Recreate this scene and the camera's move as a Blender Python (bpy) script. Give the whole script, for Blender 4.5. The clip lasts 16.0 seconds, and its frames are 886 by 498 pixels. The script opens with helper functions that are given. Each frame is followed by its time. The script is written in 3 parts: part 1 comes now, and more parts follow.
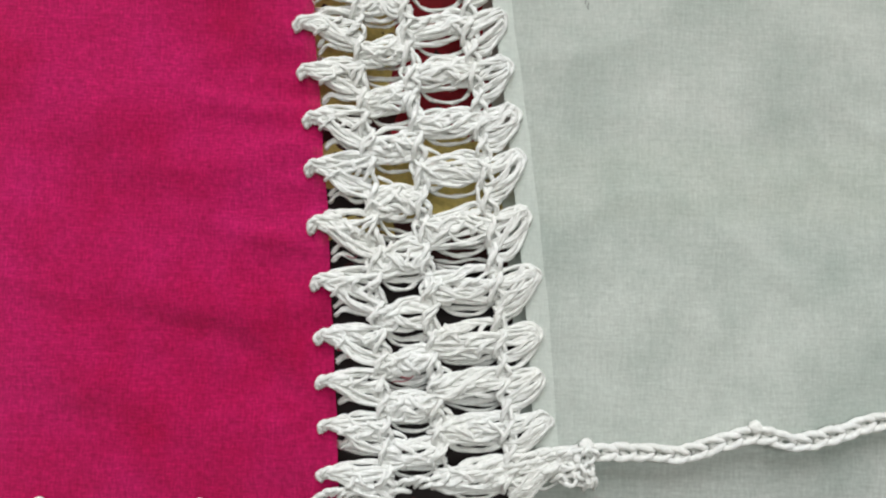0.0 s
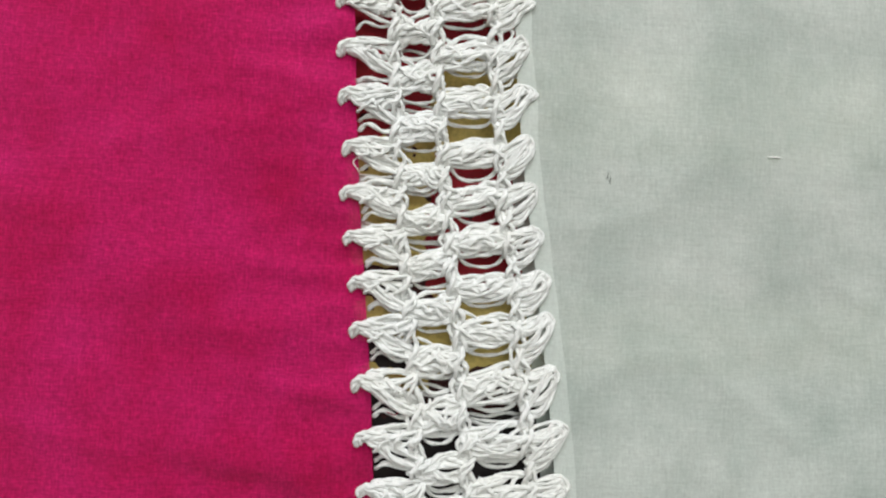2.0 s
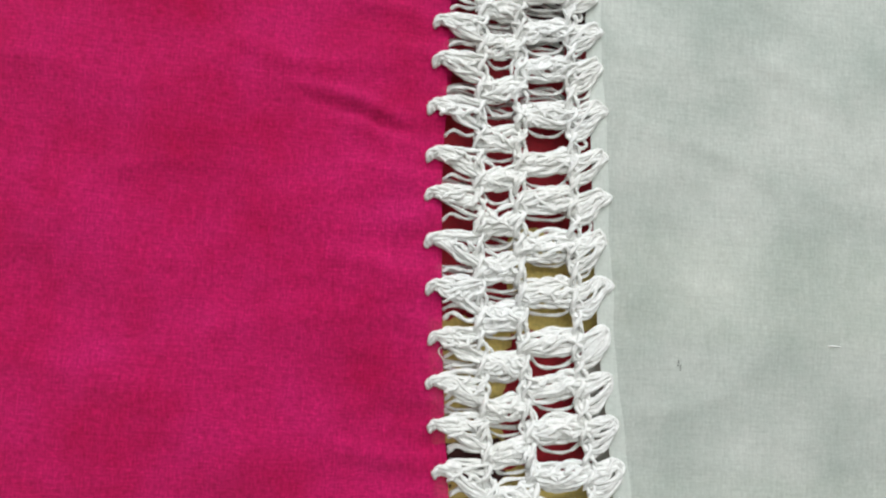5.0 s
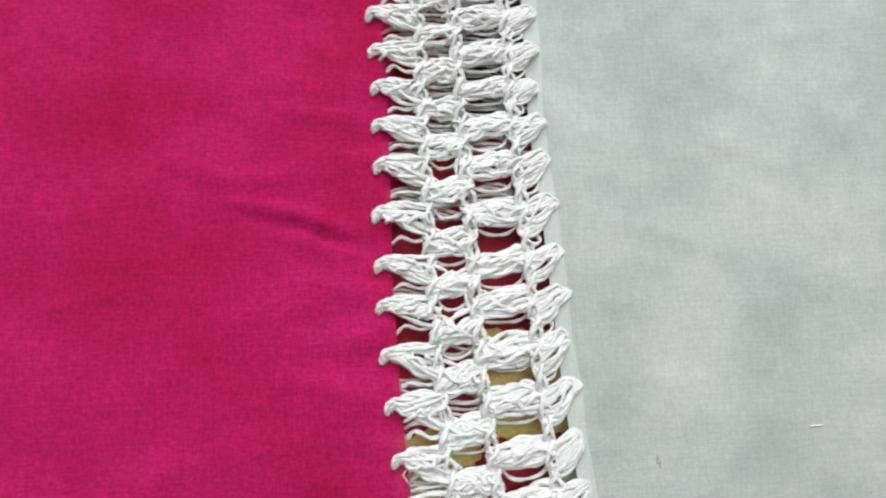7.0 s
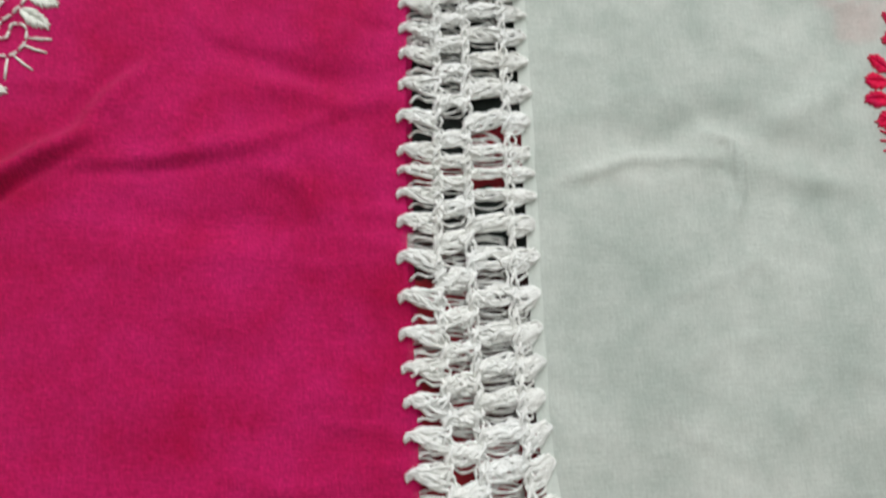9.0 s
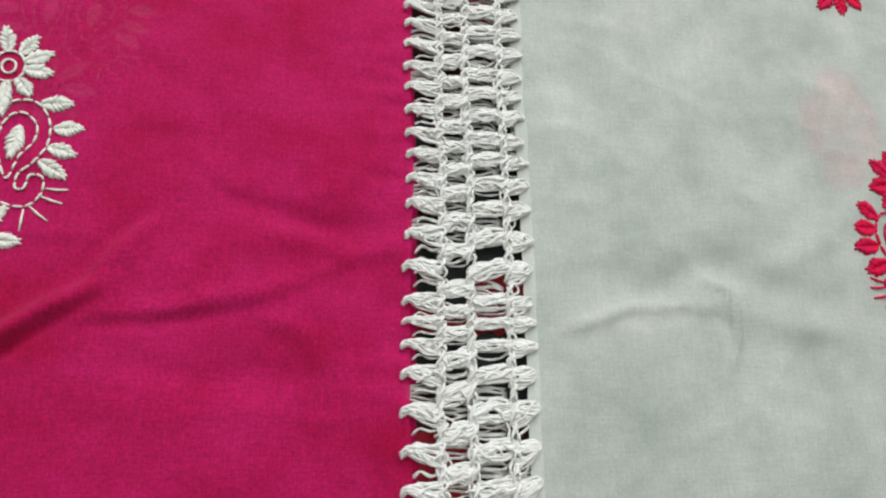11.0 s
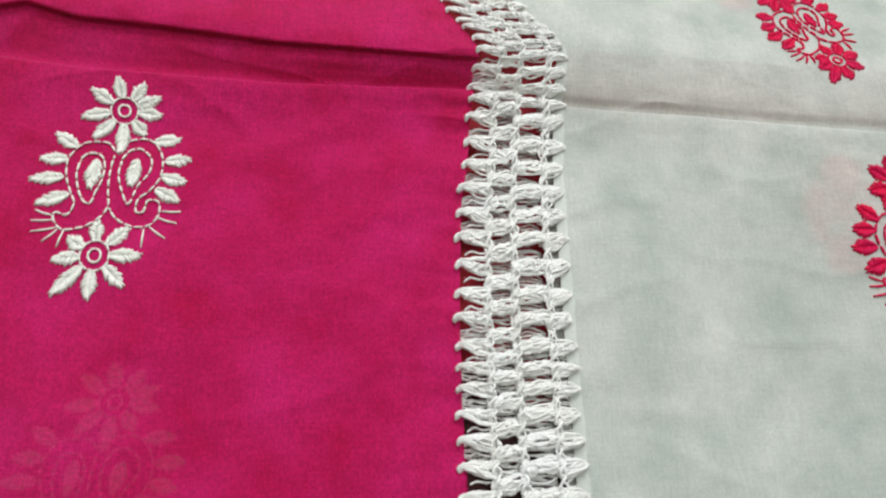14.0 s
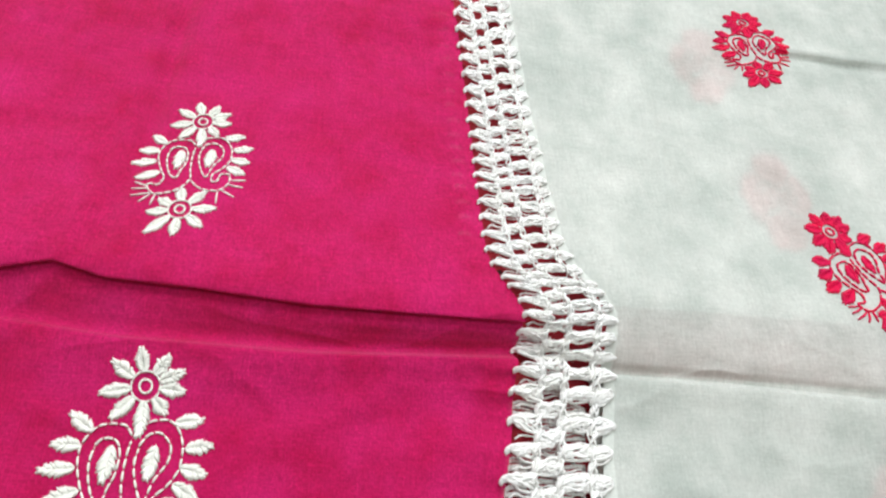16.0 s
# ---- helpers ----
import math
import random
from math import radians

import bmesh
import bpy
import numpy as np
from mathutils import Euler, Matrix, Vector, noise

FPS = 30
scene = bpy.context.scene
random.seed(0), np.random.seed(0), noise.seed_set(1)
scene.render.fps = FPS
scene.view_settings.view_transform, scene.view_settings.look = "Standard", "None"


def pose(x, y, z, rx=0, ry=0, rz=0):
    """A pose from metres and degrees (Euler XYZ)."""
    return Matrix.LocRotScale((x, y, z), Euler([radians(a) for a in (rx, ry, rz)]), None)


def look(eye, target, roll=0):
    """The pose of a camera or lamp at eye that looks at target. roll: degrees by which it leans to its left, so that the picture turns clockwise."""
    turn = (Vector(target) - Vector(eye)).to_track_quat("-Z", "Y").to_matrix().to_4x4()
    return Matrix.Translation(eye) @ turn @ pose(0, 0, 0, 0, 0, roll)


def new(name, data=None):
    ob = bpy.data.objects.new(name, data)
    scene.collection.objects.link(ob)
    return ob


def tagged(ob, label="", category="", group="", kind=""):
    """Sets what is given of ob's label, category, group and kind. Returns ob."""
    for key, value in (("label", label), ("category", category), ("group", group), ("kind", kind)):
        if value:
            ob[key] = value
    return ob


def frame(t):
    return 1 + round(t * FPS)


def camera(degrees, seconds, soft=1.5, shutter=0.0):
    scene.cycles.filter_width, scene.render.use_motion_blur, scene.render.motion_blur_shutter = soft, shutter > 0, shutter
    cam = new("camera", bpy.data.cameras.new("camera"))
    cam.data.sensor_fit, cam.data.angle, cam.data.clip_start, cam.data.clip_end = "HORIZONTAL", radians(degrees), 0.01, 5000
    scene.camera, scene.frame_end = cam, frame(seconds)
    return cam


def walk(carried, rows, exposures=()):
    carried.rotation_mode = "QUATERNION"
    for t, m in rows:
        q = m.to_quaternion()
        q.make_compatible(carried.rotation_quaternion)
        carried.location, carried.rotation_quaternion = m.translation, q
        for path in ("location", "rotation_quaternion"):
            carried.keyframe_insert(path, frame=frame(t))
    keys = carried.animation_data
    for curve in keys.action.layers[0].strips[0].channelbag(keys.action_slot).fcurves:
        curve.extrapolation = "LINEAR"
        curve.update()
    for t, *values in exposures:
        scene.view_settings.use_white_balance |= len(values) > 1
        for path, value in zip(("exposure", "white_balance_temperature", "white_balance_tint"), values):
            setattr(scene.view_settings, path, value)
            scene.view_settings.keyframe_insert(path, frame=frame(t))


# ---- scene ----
# A folded cotton cloth lying on a printed bedspread: a magenta panel and a white panel joined by a crochet lace band.
cam = camera(65.13, 16.0, soft=2.2, shutter=0.3)
EYE = 0.176
# seconds, place and turn in the plane of the first view
PATH = [
    (0.0, -0.0, 0.02553, -0.0, 92.446, -1.189, -0.051),
    (0.5, -0.00359, 0.02498, 0.00352, 92.484, -1.181, -1.588),
    (1.0, -0.01163, 0.01902, 0.01214, 92.177, 0.021, -2.967),
    (1.5, -0.02002, 0.01446, 0.02685, 93.505, -1.063, -4.995),
    (2.0, -0.02136, 0.01344, 0.03053, 94.208, -1.71, -4.439),
    (2.5, -0.02589, 0.01211, 0.03755, 94.783, -2.482, -5.32),
    (3.0, -0.03242, 0.01201, 0.04226, 95.01, -3.232, -5.566),
    (3.5, -0.03337, 0.0113, 0.04648, 95.214, -3.239, -5.888),
    (4.0, -0.03938, 0.01012, 0.04987, 95.934, -3.667, -6.101),
    (4.2, -0.04176, 0.01, 0.05317, 95.684, -3.775, -6.624),
    (6.3, -0.0493, -0.00222, 0.087, 97.231, -0.427, -4.332),
    (6.5, -0.04686, 0.00464, 0.07513, 98.591, -0.073, -4.366),
    (7.0, -0.04034, 0.01057, 0.08798, 98.902, 2.171, -6.815),
    (7.5, -0.03316, 0.00368, 0.09008, 98.799, 2.84, -7.805),
    (8.0, -0.04757, -0.00811, 0.10668, 100.37, 2.069, -8.872),
    (8.5, -0.04909, -0.01805, 0.1244, 101.67, 2.072, -8.466),
    (9.0, -0.06166, -0.02694, 0.15062, 103.402, 1.691, -10.369),
    (9.2, -0.0647, -0.03169, 0.15576, 105.633, 1.586, -9.275),
    (11.3, -0.06923, -0.04062, 0.18588, 107.653, 0.511, -11.727),
    (11.5, -0.07096, -0.04376, 0.19068, 107.905, 0.373, -11.534),
    (12.0, -0.07416, -0.0495, 0.20563, 110.488, 0.616, -12.212),
    (12.5, -0.07934, -0.05009, 0.22836, 110.885, -0.043, -11.494),
    (13.0, -0.07984, -0.05477, 0.25442, 111.925, 1.154, -10.456),
    (13.5, -0.07732, -0.05447, 0.27888, 112.389, 1.711, -9.913),
    (14.0, -0.07674, -0.05392, 0.302, 113.381, 1.861, -8.624),
    (14.5, -0.0751, -0.05527, 0.32275, 114.642, 2.17, -9.444),
    (15.0, -0.08423, -0.0606, 0.34889, 115.478, 1.27, -9.5),
    (15.5, -0.08692, -0.06511, 0.36317, 117.27, -0.14, -9.025),
    (16.0, -0.09196, -0.0696, 0.38283, 118.416, -0.413, -9.259),
]

EXPOSURES = [(0.0, 0.0, 6500, 10), (4.2, -0.04, 6500, 10), (6.4, 0.14, 6150, 11), (7.5, 0.0, 6450, 10), (9.2, -0.18, 6500, 10), (12.5, -0.20, 6500, 10), (14.5, -0.15, 6500, 10), (15.2, -0.04, 6400, 11), (16.0, 0.08, 6400, 11.5)]
walk(cam, [(t, pose(0, 0, EYE, -90) @ pose(x, y, z, rx, ry, rz)) for t, x, y, z, rx, ry, rz in PATH], EXPOSURES)

# ---- light ----
world = bpy.data.worlds.new("world")
scene.world = world
world.use_nodes = True
wn = world.node_tree.nodes
sky = wn.new("ShaderNodeTexSky")
sky.sky_type, sky.sun_disc, sky.sun_elevation, sky.sun_rotation = "NISHITA", False, radians(40), radians(20)
world.node_tree.links.new(sky.outputs[0], wn["Background"].inputs[0])
wn["Background"].inputs[1].default_value = 0.1

lamp = bpy.data.lights.new("window_light", "AREA")
lamp.shape, lamp.size, lamp.size_y, lamp.energy, lamp.color = "RECTANGLE", 1.2, 0.9, 24.0, (0.97, 0.985, 1.0)
window_light = new("window_light", lamp)
window_light.matrix_world = look((-0.10, 1.33, 1.08), (-0.05, 0.3, 0.0))
# unseen fill from overhead, added to soften the shade between the strands
fill_data = bpy.data.lights.new("ceiling_fill", "AREA")
fill_data.shape, fill_data.size, fill_data.size_y, fill_data.energy, fill_data.color = "RECTANGLE", 1.2, 0.5, 17.0, (0.97, 1.0, 0.99)
ceiling_fill = new("ceiling_fill", fill_data)
ceiling_fill.matrix_world = look((0.1, 0.4, 2.0), (0.1, 0.4, 0.0))


# ---- materials ----
class Nodes:
    """A node material with a few short hands."""

    def __init__(self, name):
        self.mat = bpy.data.materials.new(name)
        self.mat.use_nodes = True
        self.tree = self.mat.node_tree
        self.bsdf = self.tree.nodes["Principled BSDF"]
        self.out = self.tree.nodes["Material Output"]
        self.coord = self.tree.nodes.new("ShaderNodeTexCoord").outputs["Object"]

    def add(self, kind, **inputs):
        n = self.tree.nodes.new(kind)
        for key, value in inputs.items():
            self.put(n.inputs[key.replace("_", " ")], value)
        return n

    def put(self, socket, value):
        if isinstance(value, bpy.types.NodeSocket):
            self.tree.links.new(value, socket)
        else:
            socket.default_value = value

    def stretched(self, scale, turn=0.0):
        n = self.add("ShaderNodeMapping", Vector=self.coord, Scale=scale, Rotation=(0, 0, turn))
        return n.outputs[0]

    def noise(self, scale, vector=None, detail=3.0, rough=0.55):
        n = self.add("ShaderNodeTexNoise", Vector=vector or self.coord, Scale=scale, Detail=detail, Roughness=rough)
        return n.outputs["Fac"]

    def mix(self, fac, a, b, mode="MIX"):
        n = self.tree.nodes.new("ShaderNodeMix")
        n.data_type, n.blend_type = "RGBA", mode
        self.put(n.inputs[0], fac)
        self.put(n.inputs[6], a)
        self.put(n.inputs[7], b)
        return n.outputs[2]

    def math(self, op, a, b=0.0, c=0.0):
        n = self.tree.nodes.new("ShaderNodeMath")
        n.operation = op
        for s, v in zip(n.inputs, (a, b, c)):
            self.put(s, v)
        return n.outputs[0]

    def span(self, value, low, high, to_low, to_high):
        n = self.add("ShaderNodeMapRange", Value=value, From_Min=low, From_Max=high, To_Min=to_low, To_Max=to_high)
        return n.outputs[0]

    def bump(self, height, distance, strength=1.0):
        n = self.add("ShaderNodeBump", Height=height, Distance=distance, Strength=strength)
        self.tree.links.new(n.outputs[0], self.bsdf.inputs["Normal"])
        return n.outputs[0]


def cloth_material(name, deep, pale, sheer, sheen, slub, thin_share=0.18):
    """Thin plain-woven cotton: fine warp and weft, thicker slubs, blotches of tone, a little light coming through."""
    n = Nodes(name)
    bend = n.noise(25.0, detail=2.0)
    warp = n.noise(1.0, n.stretched((2300, 620, 90)), 2.0)
    weft = n.noise(1.0, n.stretched((620, 2300, 90)), 2.0)
    weave = n.math("ADD", warp, weft)
    slubs = n.math("ADD", n.noise(1.0, n.stretched((130, 1300, 30), 0.05), 3.0), n.noise(1.0, n.stretched((1400, 120, 30), 0.03), 3.0))
    # random blotches: sheen on wrinkles and show-through of lower layers, put into the colour
    patch = n.noise(38.0, detail=4.0, rough=0.6)
    soft = n.noise(1.0, n.stretched((26, 9, 9), 0.08), 4.0, 0.6)
    tone = n.span(n.math("ADD", patch, n.math("MULTIPLY", n.math("ADD", soft, bend), 0.5)), 0.72, 1.28, 0.0, 1.0)
    colour = n.mix(tone, (*deep, 1), (*pale, 1))
    thread = n.span(weave, 0.75, 1.25, 1.0 - slub, 1.0 + slub)
    colour = n.mix(1.0, colour, thread, "MULTIPLY")
    streak = n.span(slubs, 0.75, 1.3, 1.0 - 0.5 * slub, 1.0 + 0.5 * slub)
    colour = n.mix(1.0, colour, streak, "MULTIPLY")
    n.put(n.bsdf.inputs["Base Color"], colour)
    n.put(n.bsdf.inputs["Roughness"], 0.85)
    n.put(n.bsdf.inputs["Specular IOR Level"], 0.12)
    n.put(n.bsdf.inputs["Sheen Weight"], sheen)
    n.put(n.bsdf.inputs["Sheen Roughness"], 0.55)
    n.put(n.bsdf.inputs["Sheen Tint"], (*[min(1, c * 0.8 + 0.2) for c in pale], 1))
    normal = n.bump(n.math("ADD", weave, n.math("MULTIPLY", slubs, 0.8)), 0.00010, 0.5 + 1.6 * slub)
    thin = n.add("ShaderNodeBsdfTranslucent", Color=colour, Normal=normal)
    one = n.add("ShaderNodeMixShader", Fac=thin_share)
    n.tree.links.new(n.bsdf.outputs[0], one.inputs[1])
    n.tree.links.new(thin.outputs[0], one.inputs[2])
    clear = n.add("ShaderNodeBsdfTransparent")
    hole = n.span(n.math("ADD", weave, slubs), 1.5, 2.5, sheer * 1.3, sheer * 0.7)
    two = n.add("ShaderNodeMixShader", Fac=hole)
    n.tree.links.new(one.outputs[0], two.inputs[1])
    n.tree.links.new(clear.outputs[0], two.inputs[2])
    n.tree.links.new(two.outputs[0], n.out.inputs[0])
    return n.mat


def thread_material(name, colour, dull, rough=0.75, glow=0.0, sheen=0.25):
    """Soft twisted cotton yarn."""
    n = Nodes(name)
    ply = n.noise(900.0, detail=3.0)
    stain = n.noise(60.0, detail=3.0)
    shade = n.mix(n.span(stain, 0.35, 0.65, 0.0, 1.0), (*colour, 1), (*dull, 1))
    shade = n.mix(1.0, shade, n.span(ply, 0.3, 0.7, 0.88, 1.06), "MULTIPLY")
    n.put(n.bsdf.inputs["Base Color"], shade)
    n.put(n.bsdf.inputs["Roughness"], rough)
    n.put(n.bsdf.inputs["Specular IOR Level"], 0.2)
    n.put(n.bsdf.inputs["Sheen Weight"], sheen)
    twist = n.noise(1.0, n.stretched((900, 1900, 900), 0.6), 2.0)
    normal = n.bump(n.math("ADD", twist, ply), 0.0002, 0.7)
    if glow:
        thin = n.add("ShaderNodeBsdfTranslucent", Color=shade, Normal=normal)
        both = n.add("ShaderNodeMixShader", Fac=glow)
        n.tree.links.new(n.bsdf.outputs[0], both.inputs[1])
        n.tree.links.new(thin.outputs[0], both.inputs[2])
        n.tree.links.new(both.outputs[0], n.out.inputs[0])
    return n.mat


def bedspread_material():
    """Printed cotton in blocks of dark red, mustard, brown and black green."""
    n = Nodes("printed_bedspread")
    sep = n.add("ShaderNodeSeparateXYZ", Vector=n.coord)
    wob = n.noise(140.0, detail=2.0)
    along = n.math("ADD", sep.outputs[1], n.span(wob, 0.3, 0.7, -0.002, 0.002))
    place = n.span(along, -0.08, 0.72, 0.0, 1.0)
    dark, red, gold, green, brown = (0.012, 0.008, 0.007, 1), (0.34, 0.010, 0.020, 1), (0.60, 0.47, 0.14, 1), (0.010, 0.018, 0.013, 1), (0.05, 0.012, 0.010, 1)

    def bands(stops):
        r = n.add("ShaderNodeValToRGB", Fac=place)
        r.color_ramp.interpolation = "CONSTANT"
        for y, c in stops:
            at = (y + 0.08) / 0.80
            e = r.color_ramp.elements[0] if y < -0.079 else r.color_ramp.elements.new(at)
            e.position, e.color = max(at, 0), c
        r.color_ramp.elements.remove(r.color_ramp.elements[-1]) if r.color_ramp.elements[-1].position > 0.999 else None
        return r.outputs[0]

    left = bands([(-0.08, dark), (0.006, gold), (0.012, dark), (0.018, gold), (0.029, brown), (0.036, gold), (0.069, red), (0.135, red), (0.19, brown), (0.205, green), (0.222, red), (0.232, green), (0.30, brown), (0.36, red)])
    right = bands([(-0.08, dark), (0.004, brown), (0.013, gold), (0.031, red), (0.049, red), (0.0655, gold), (0.094, red), (0.145, brown), (0.198, green), (0.222, red), (0.243, green), (0.31, brown), (0.34, red)])
    side = n.math("GREATER_THAN", n.math("ADD", sep.outputs[0], n.span(wob, 0.3, 0.7, -0.002, 0.002)), -0.0115)
    print_colour = n.mix(side, left, right)
    fine = n.noise(260.0, detail=2.0)
    print_colour = n.mix(n.math("GREATER_THAN", fine, 0.69), print_colour, brown)
    n.put(n.bsdf.inputs["Base Color"], n.mix(1.0, print_colour, n.span(n.noise(900.0), 0.3, 0.7, 0.8, 1.15), "MULTIPLY"))
    n.put(n.bsdf.inputs["Roughness"], 0.85)
    n.bump(n.noise(1200.0), 0.0002, 0.5)
    return n.mat


def wall_material(name, colour):
    n = Nodes(name)
    n.put(n.bsdf.inputs["Base Color"], n.mix(n.noise(3.0), (*colour, 1), (*[c * 0.9 for c in colour], 1)))
    n.put(n.bsdf.inputs["Roughness"], 0.9)
    n.bump(n.noise(200.0), 0.001, 0.3)
    return n.mat


MAGENTA = cloth_material("magenta_cotton", (0.455, 0.0028, 0.064), (0.60, 0.014, 0.152), 0.14, 0.60, 0.22, 0.20)
WHITE = cloth_material("white_cotton", (0.50, 0.565, 0.51), (0.76, 0.80, 0.74), 0.28, 0.08, 0.03)
HEM = cloth_material("doubled_white_cotton", (0.585, 0.64, 0.585), (0.74, 0.775, 0.72), 0.13, 0.12, 0.035)
YARN = thread_material("white_crochet_yarn", (0.90, 0.912, 0.880), (0.87, 0.875, 0.825), glow=0.12)
WHITE_FLOSS = thread_material("white_floss", (0.80, 0.81, 0.74), (0.74, 0.76, 0.68), 0.6)
PINK_FLOSS = thread_material("crimson_floss", (0.70, 0.003, 0.055), (0.56, 0.003, 0.070), 0.6, sheen=0.0)
RED_FLOSS = thread_material("loose_red_thread", (0.45, 0.01, 0.05), (0.35, 0.01, 0.05))
LINT = thread_material("dark_lint", (0.05, 0.05, 0.05), (0.03, 0.03, 0.03))
PRINT = bedspread_material()
PLASTER = wall_material("plaster", (0.62, 0.61, 0.57))
TILE = wall_material("stone_floor", (0.35, 0.32, 0.28))


# ---- mesh helpers ----
def line(value, pairs):
    return float(np.interp(value, [p[0] for p in pairs], [p[1] for p in pairs]))


def mesh_object(name, verts, faces, material, parent=None, label="", smooth=True):
    me = bpy.data.meshes.new(name)
    me.from_pydata(verts, [], faces)
    me.materials.append(material)
    if smooth:
        me.polygons.foreach_set("use_smooth", [True] * len(me.polygons))
    me.update()
    ob = new(name, me)
    if parent:
        ob.parent = parent
    return tagged(ob, label=label)


def box(name, lo, hi, material):
    v = [(x, y, z) for x in (lo[0], hi[0]) for y in (lo[1], hi[1]) for z in (lo[2], hi[2])]
    f = [(0, 1, 3, 2), (4, 6, 7, 5), (0, 4, 5, 1), (2, 3, 7, 6), (0, 2, 6, 4), (1, 5, 7, 3)]
    return mesh_object(name, v, f, material, smooth=False)


WOBBLE = random.Random(3)


class Strands:
    """Collects tubes of yarn in one mesh."""

    def __init__(self):
        self.verts, self.faces = [], []

    def tube(self, points, radius, sides=6, taper=0.75, flat=1.0, uneven=0.0):
        pts = [Vector(p) for p in points]
        if uneven:
            pts = [p + Vector((WOBBLE.uniform(-1, 1), WOBBLE.uniform(-1, 1), WOBBLE.uniform(-1, 1))) * (radius * uneven * 0.7) for p in pts]
        base, n = len(self.verts), len(pts)
        for i, p in enumerate(pts):
            way = (pts[min(i + 1, n - 1)] - pts[max(i - 1, 0)]).normalized()
            across = way.cross(Vector((0, 0, 1)))
            across = across.normalized() if across.length > 1e-4 else Vector((1, 0, 0))
            up = across.cross(way)
            r = radius * (taper if i in (0, n - 1) else 1.0) * (1.0 + uneven * WOBBLE.uniform(-0.8, 0.8))
            for k in range(sides):
                a = 2 * math.pi * k / sides
                self.verts.append(p + across * (r * math.cos(a)) + up * (r * flat * math.sin(a)))
        for i in range(n - 1):
            for k in range(sides):
                a, b = base + i * sides + k, base + i * sides + (k + 1) % sides
                self.faces.append((a, b, b + sides, a + sides))
        self.faces.append([base + k for k in range(sides)][::-1])
        self.faces.append([base + (n - 1) * sides + k for k in range(sides)])

    def make(self, name, material, parent, label=""):
        return mesh_object(name, self.verts, self.faces, material, parent, label)


def curve(points, steps):
    """Catmull-Rom points through the given ones."""
    p = [Vector(q) for q in points]
    p = [2 * p[0] - p[1], *p, 2 * p[-1] - p[-2]]
    out = []
    for i in range(1, len(p) - 2):
        for k in range(steps):
            t = k / steps
            a, b, c, d = p[i - 1], p[i], p[i + 1], p[i + 2]
            out.append(0.5 * (2 * b + (c - a) * t + (2 * a - 5 * b + 4 * c - d) * t * t + (3 * b - a - 3 * c + d) * t ** 3))
    return out + [p[-2]]


# ---- the lie of the cloth ----
# x of the lace's outer loops along the cloth, on the magenta side and on the white side
TIP_LEFT = [(-0.06, -0.0250), (-0.042, -0.0254), (-0.002, -0.0282), (0.0226, -0.0300), (0.055, -0.0332), (0.10, -0.0362), (0.154, -0.0364), (0.196, -0.0379), (0.231, -0.0371), (0.273, -0.0358), (0.299, -0.0366), (0.342, -0.0363), (0.384, -0.0357), (0.417, -0.0336), (0.4476, -0.0292), (0.4675, -0.0274), (0.490, -0.0240), (0.4971, -0.0256), (0.5066, -0.0317), (0.5122, -0.0351), (0.5184, -0.0369), (0.561, -0.0391), (0.613, -0.0424), (0.656, -0.0458), (0.80, -0.057)]
TIP_RIGHT = [(-0.06, 0.0275), (-0.0295, 0.0248), (0.005, 0.0212), (0.032, 0.0178), (0.054, 0.0145), (0.07, 0.0128), (0.09, 0.0112), (0.112, 0.0102), (0.15, 0.0078), (0.20, 0.0076), (0.26, 0.0080), (0.306, 0.0070), (0.362, 0.0082), (0.42, 0.0096), (0.4625, 0.0128), (0.4955, 0.0158), (0.504, 0.0122), (0.5148, 0.0023), (0.528, -0.0016), (0.575, -0.0060), (0.629, -0.0111), (0.66, -0.0134), (0.80, -0.026)]
HEM_GAP = [(-0.06, 0.0045), (0.05, 0.0036), (0.13, 0.0042), (0.3, 0.0032), (0.5, 0.0045), (0.8, 0.0030)]
LIP = [(-0.30, 0.0050), (-0.2145, 0.0060), (-0.1946, 0.0115), (-0.1758, 0.0060), (-0.1455, 0.0045), (-0.1034, 0.0008), (-0.0243, 0.0), (0.30, -0.004)]
CREST = [(-0.30, 0.003), (-0.21, 0.003), (-0.17, -0.0010), (-0.10, -0.0025), (-0.027, 0.0004), (0.015, -0.0050), (0.07, -0.0060), (0.12, -0.0082), (0.30, -0.0120)]
NEAR = [(-0.1, 0.0), (0.448, 0.0), (0.462, 0.0020), (0.470, 0.0040), (0.4722, 0.0042), (0.4726, 0.0036), (0.4731, -0.0016), (0.4744, -0.0030), (0.479, 0.0000), (0.4840, 0.0036), (0.4885, 0.0048)]
NEAR_WHITE = [(-0.1, 0.0), (0.448, 0.0), (0.462, 0.0022), (0.470, 0.0040), (0.4722, 0.0042), (0.4727, 0.0037), (0.4734, 0.0010), (0.4745, 0.0014), (0.478, 0.0042), (0.483, 0.0062), (0.4885, 0.0072)]
FAR = [(0.4885, 0.0080), (0.490, 0.0087), (0.4945, 0.0092), (0.505, 0.0071), (0.525, 0.0010), (0.568, -0.0085), (0.62, -0.0140), (0.80, -0.022)]
FAR_WHITE = [(0.4885, 0.0072), (0.495, 0.0075), (0.503, 0.0068), (0.515, 0.0042), (0.525, 0.0012), (0.568, -0.0085), (0.62, -0.0140), (0.80, -0.022)]
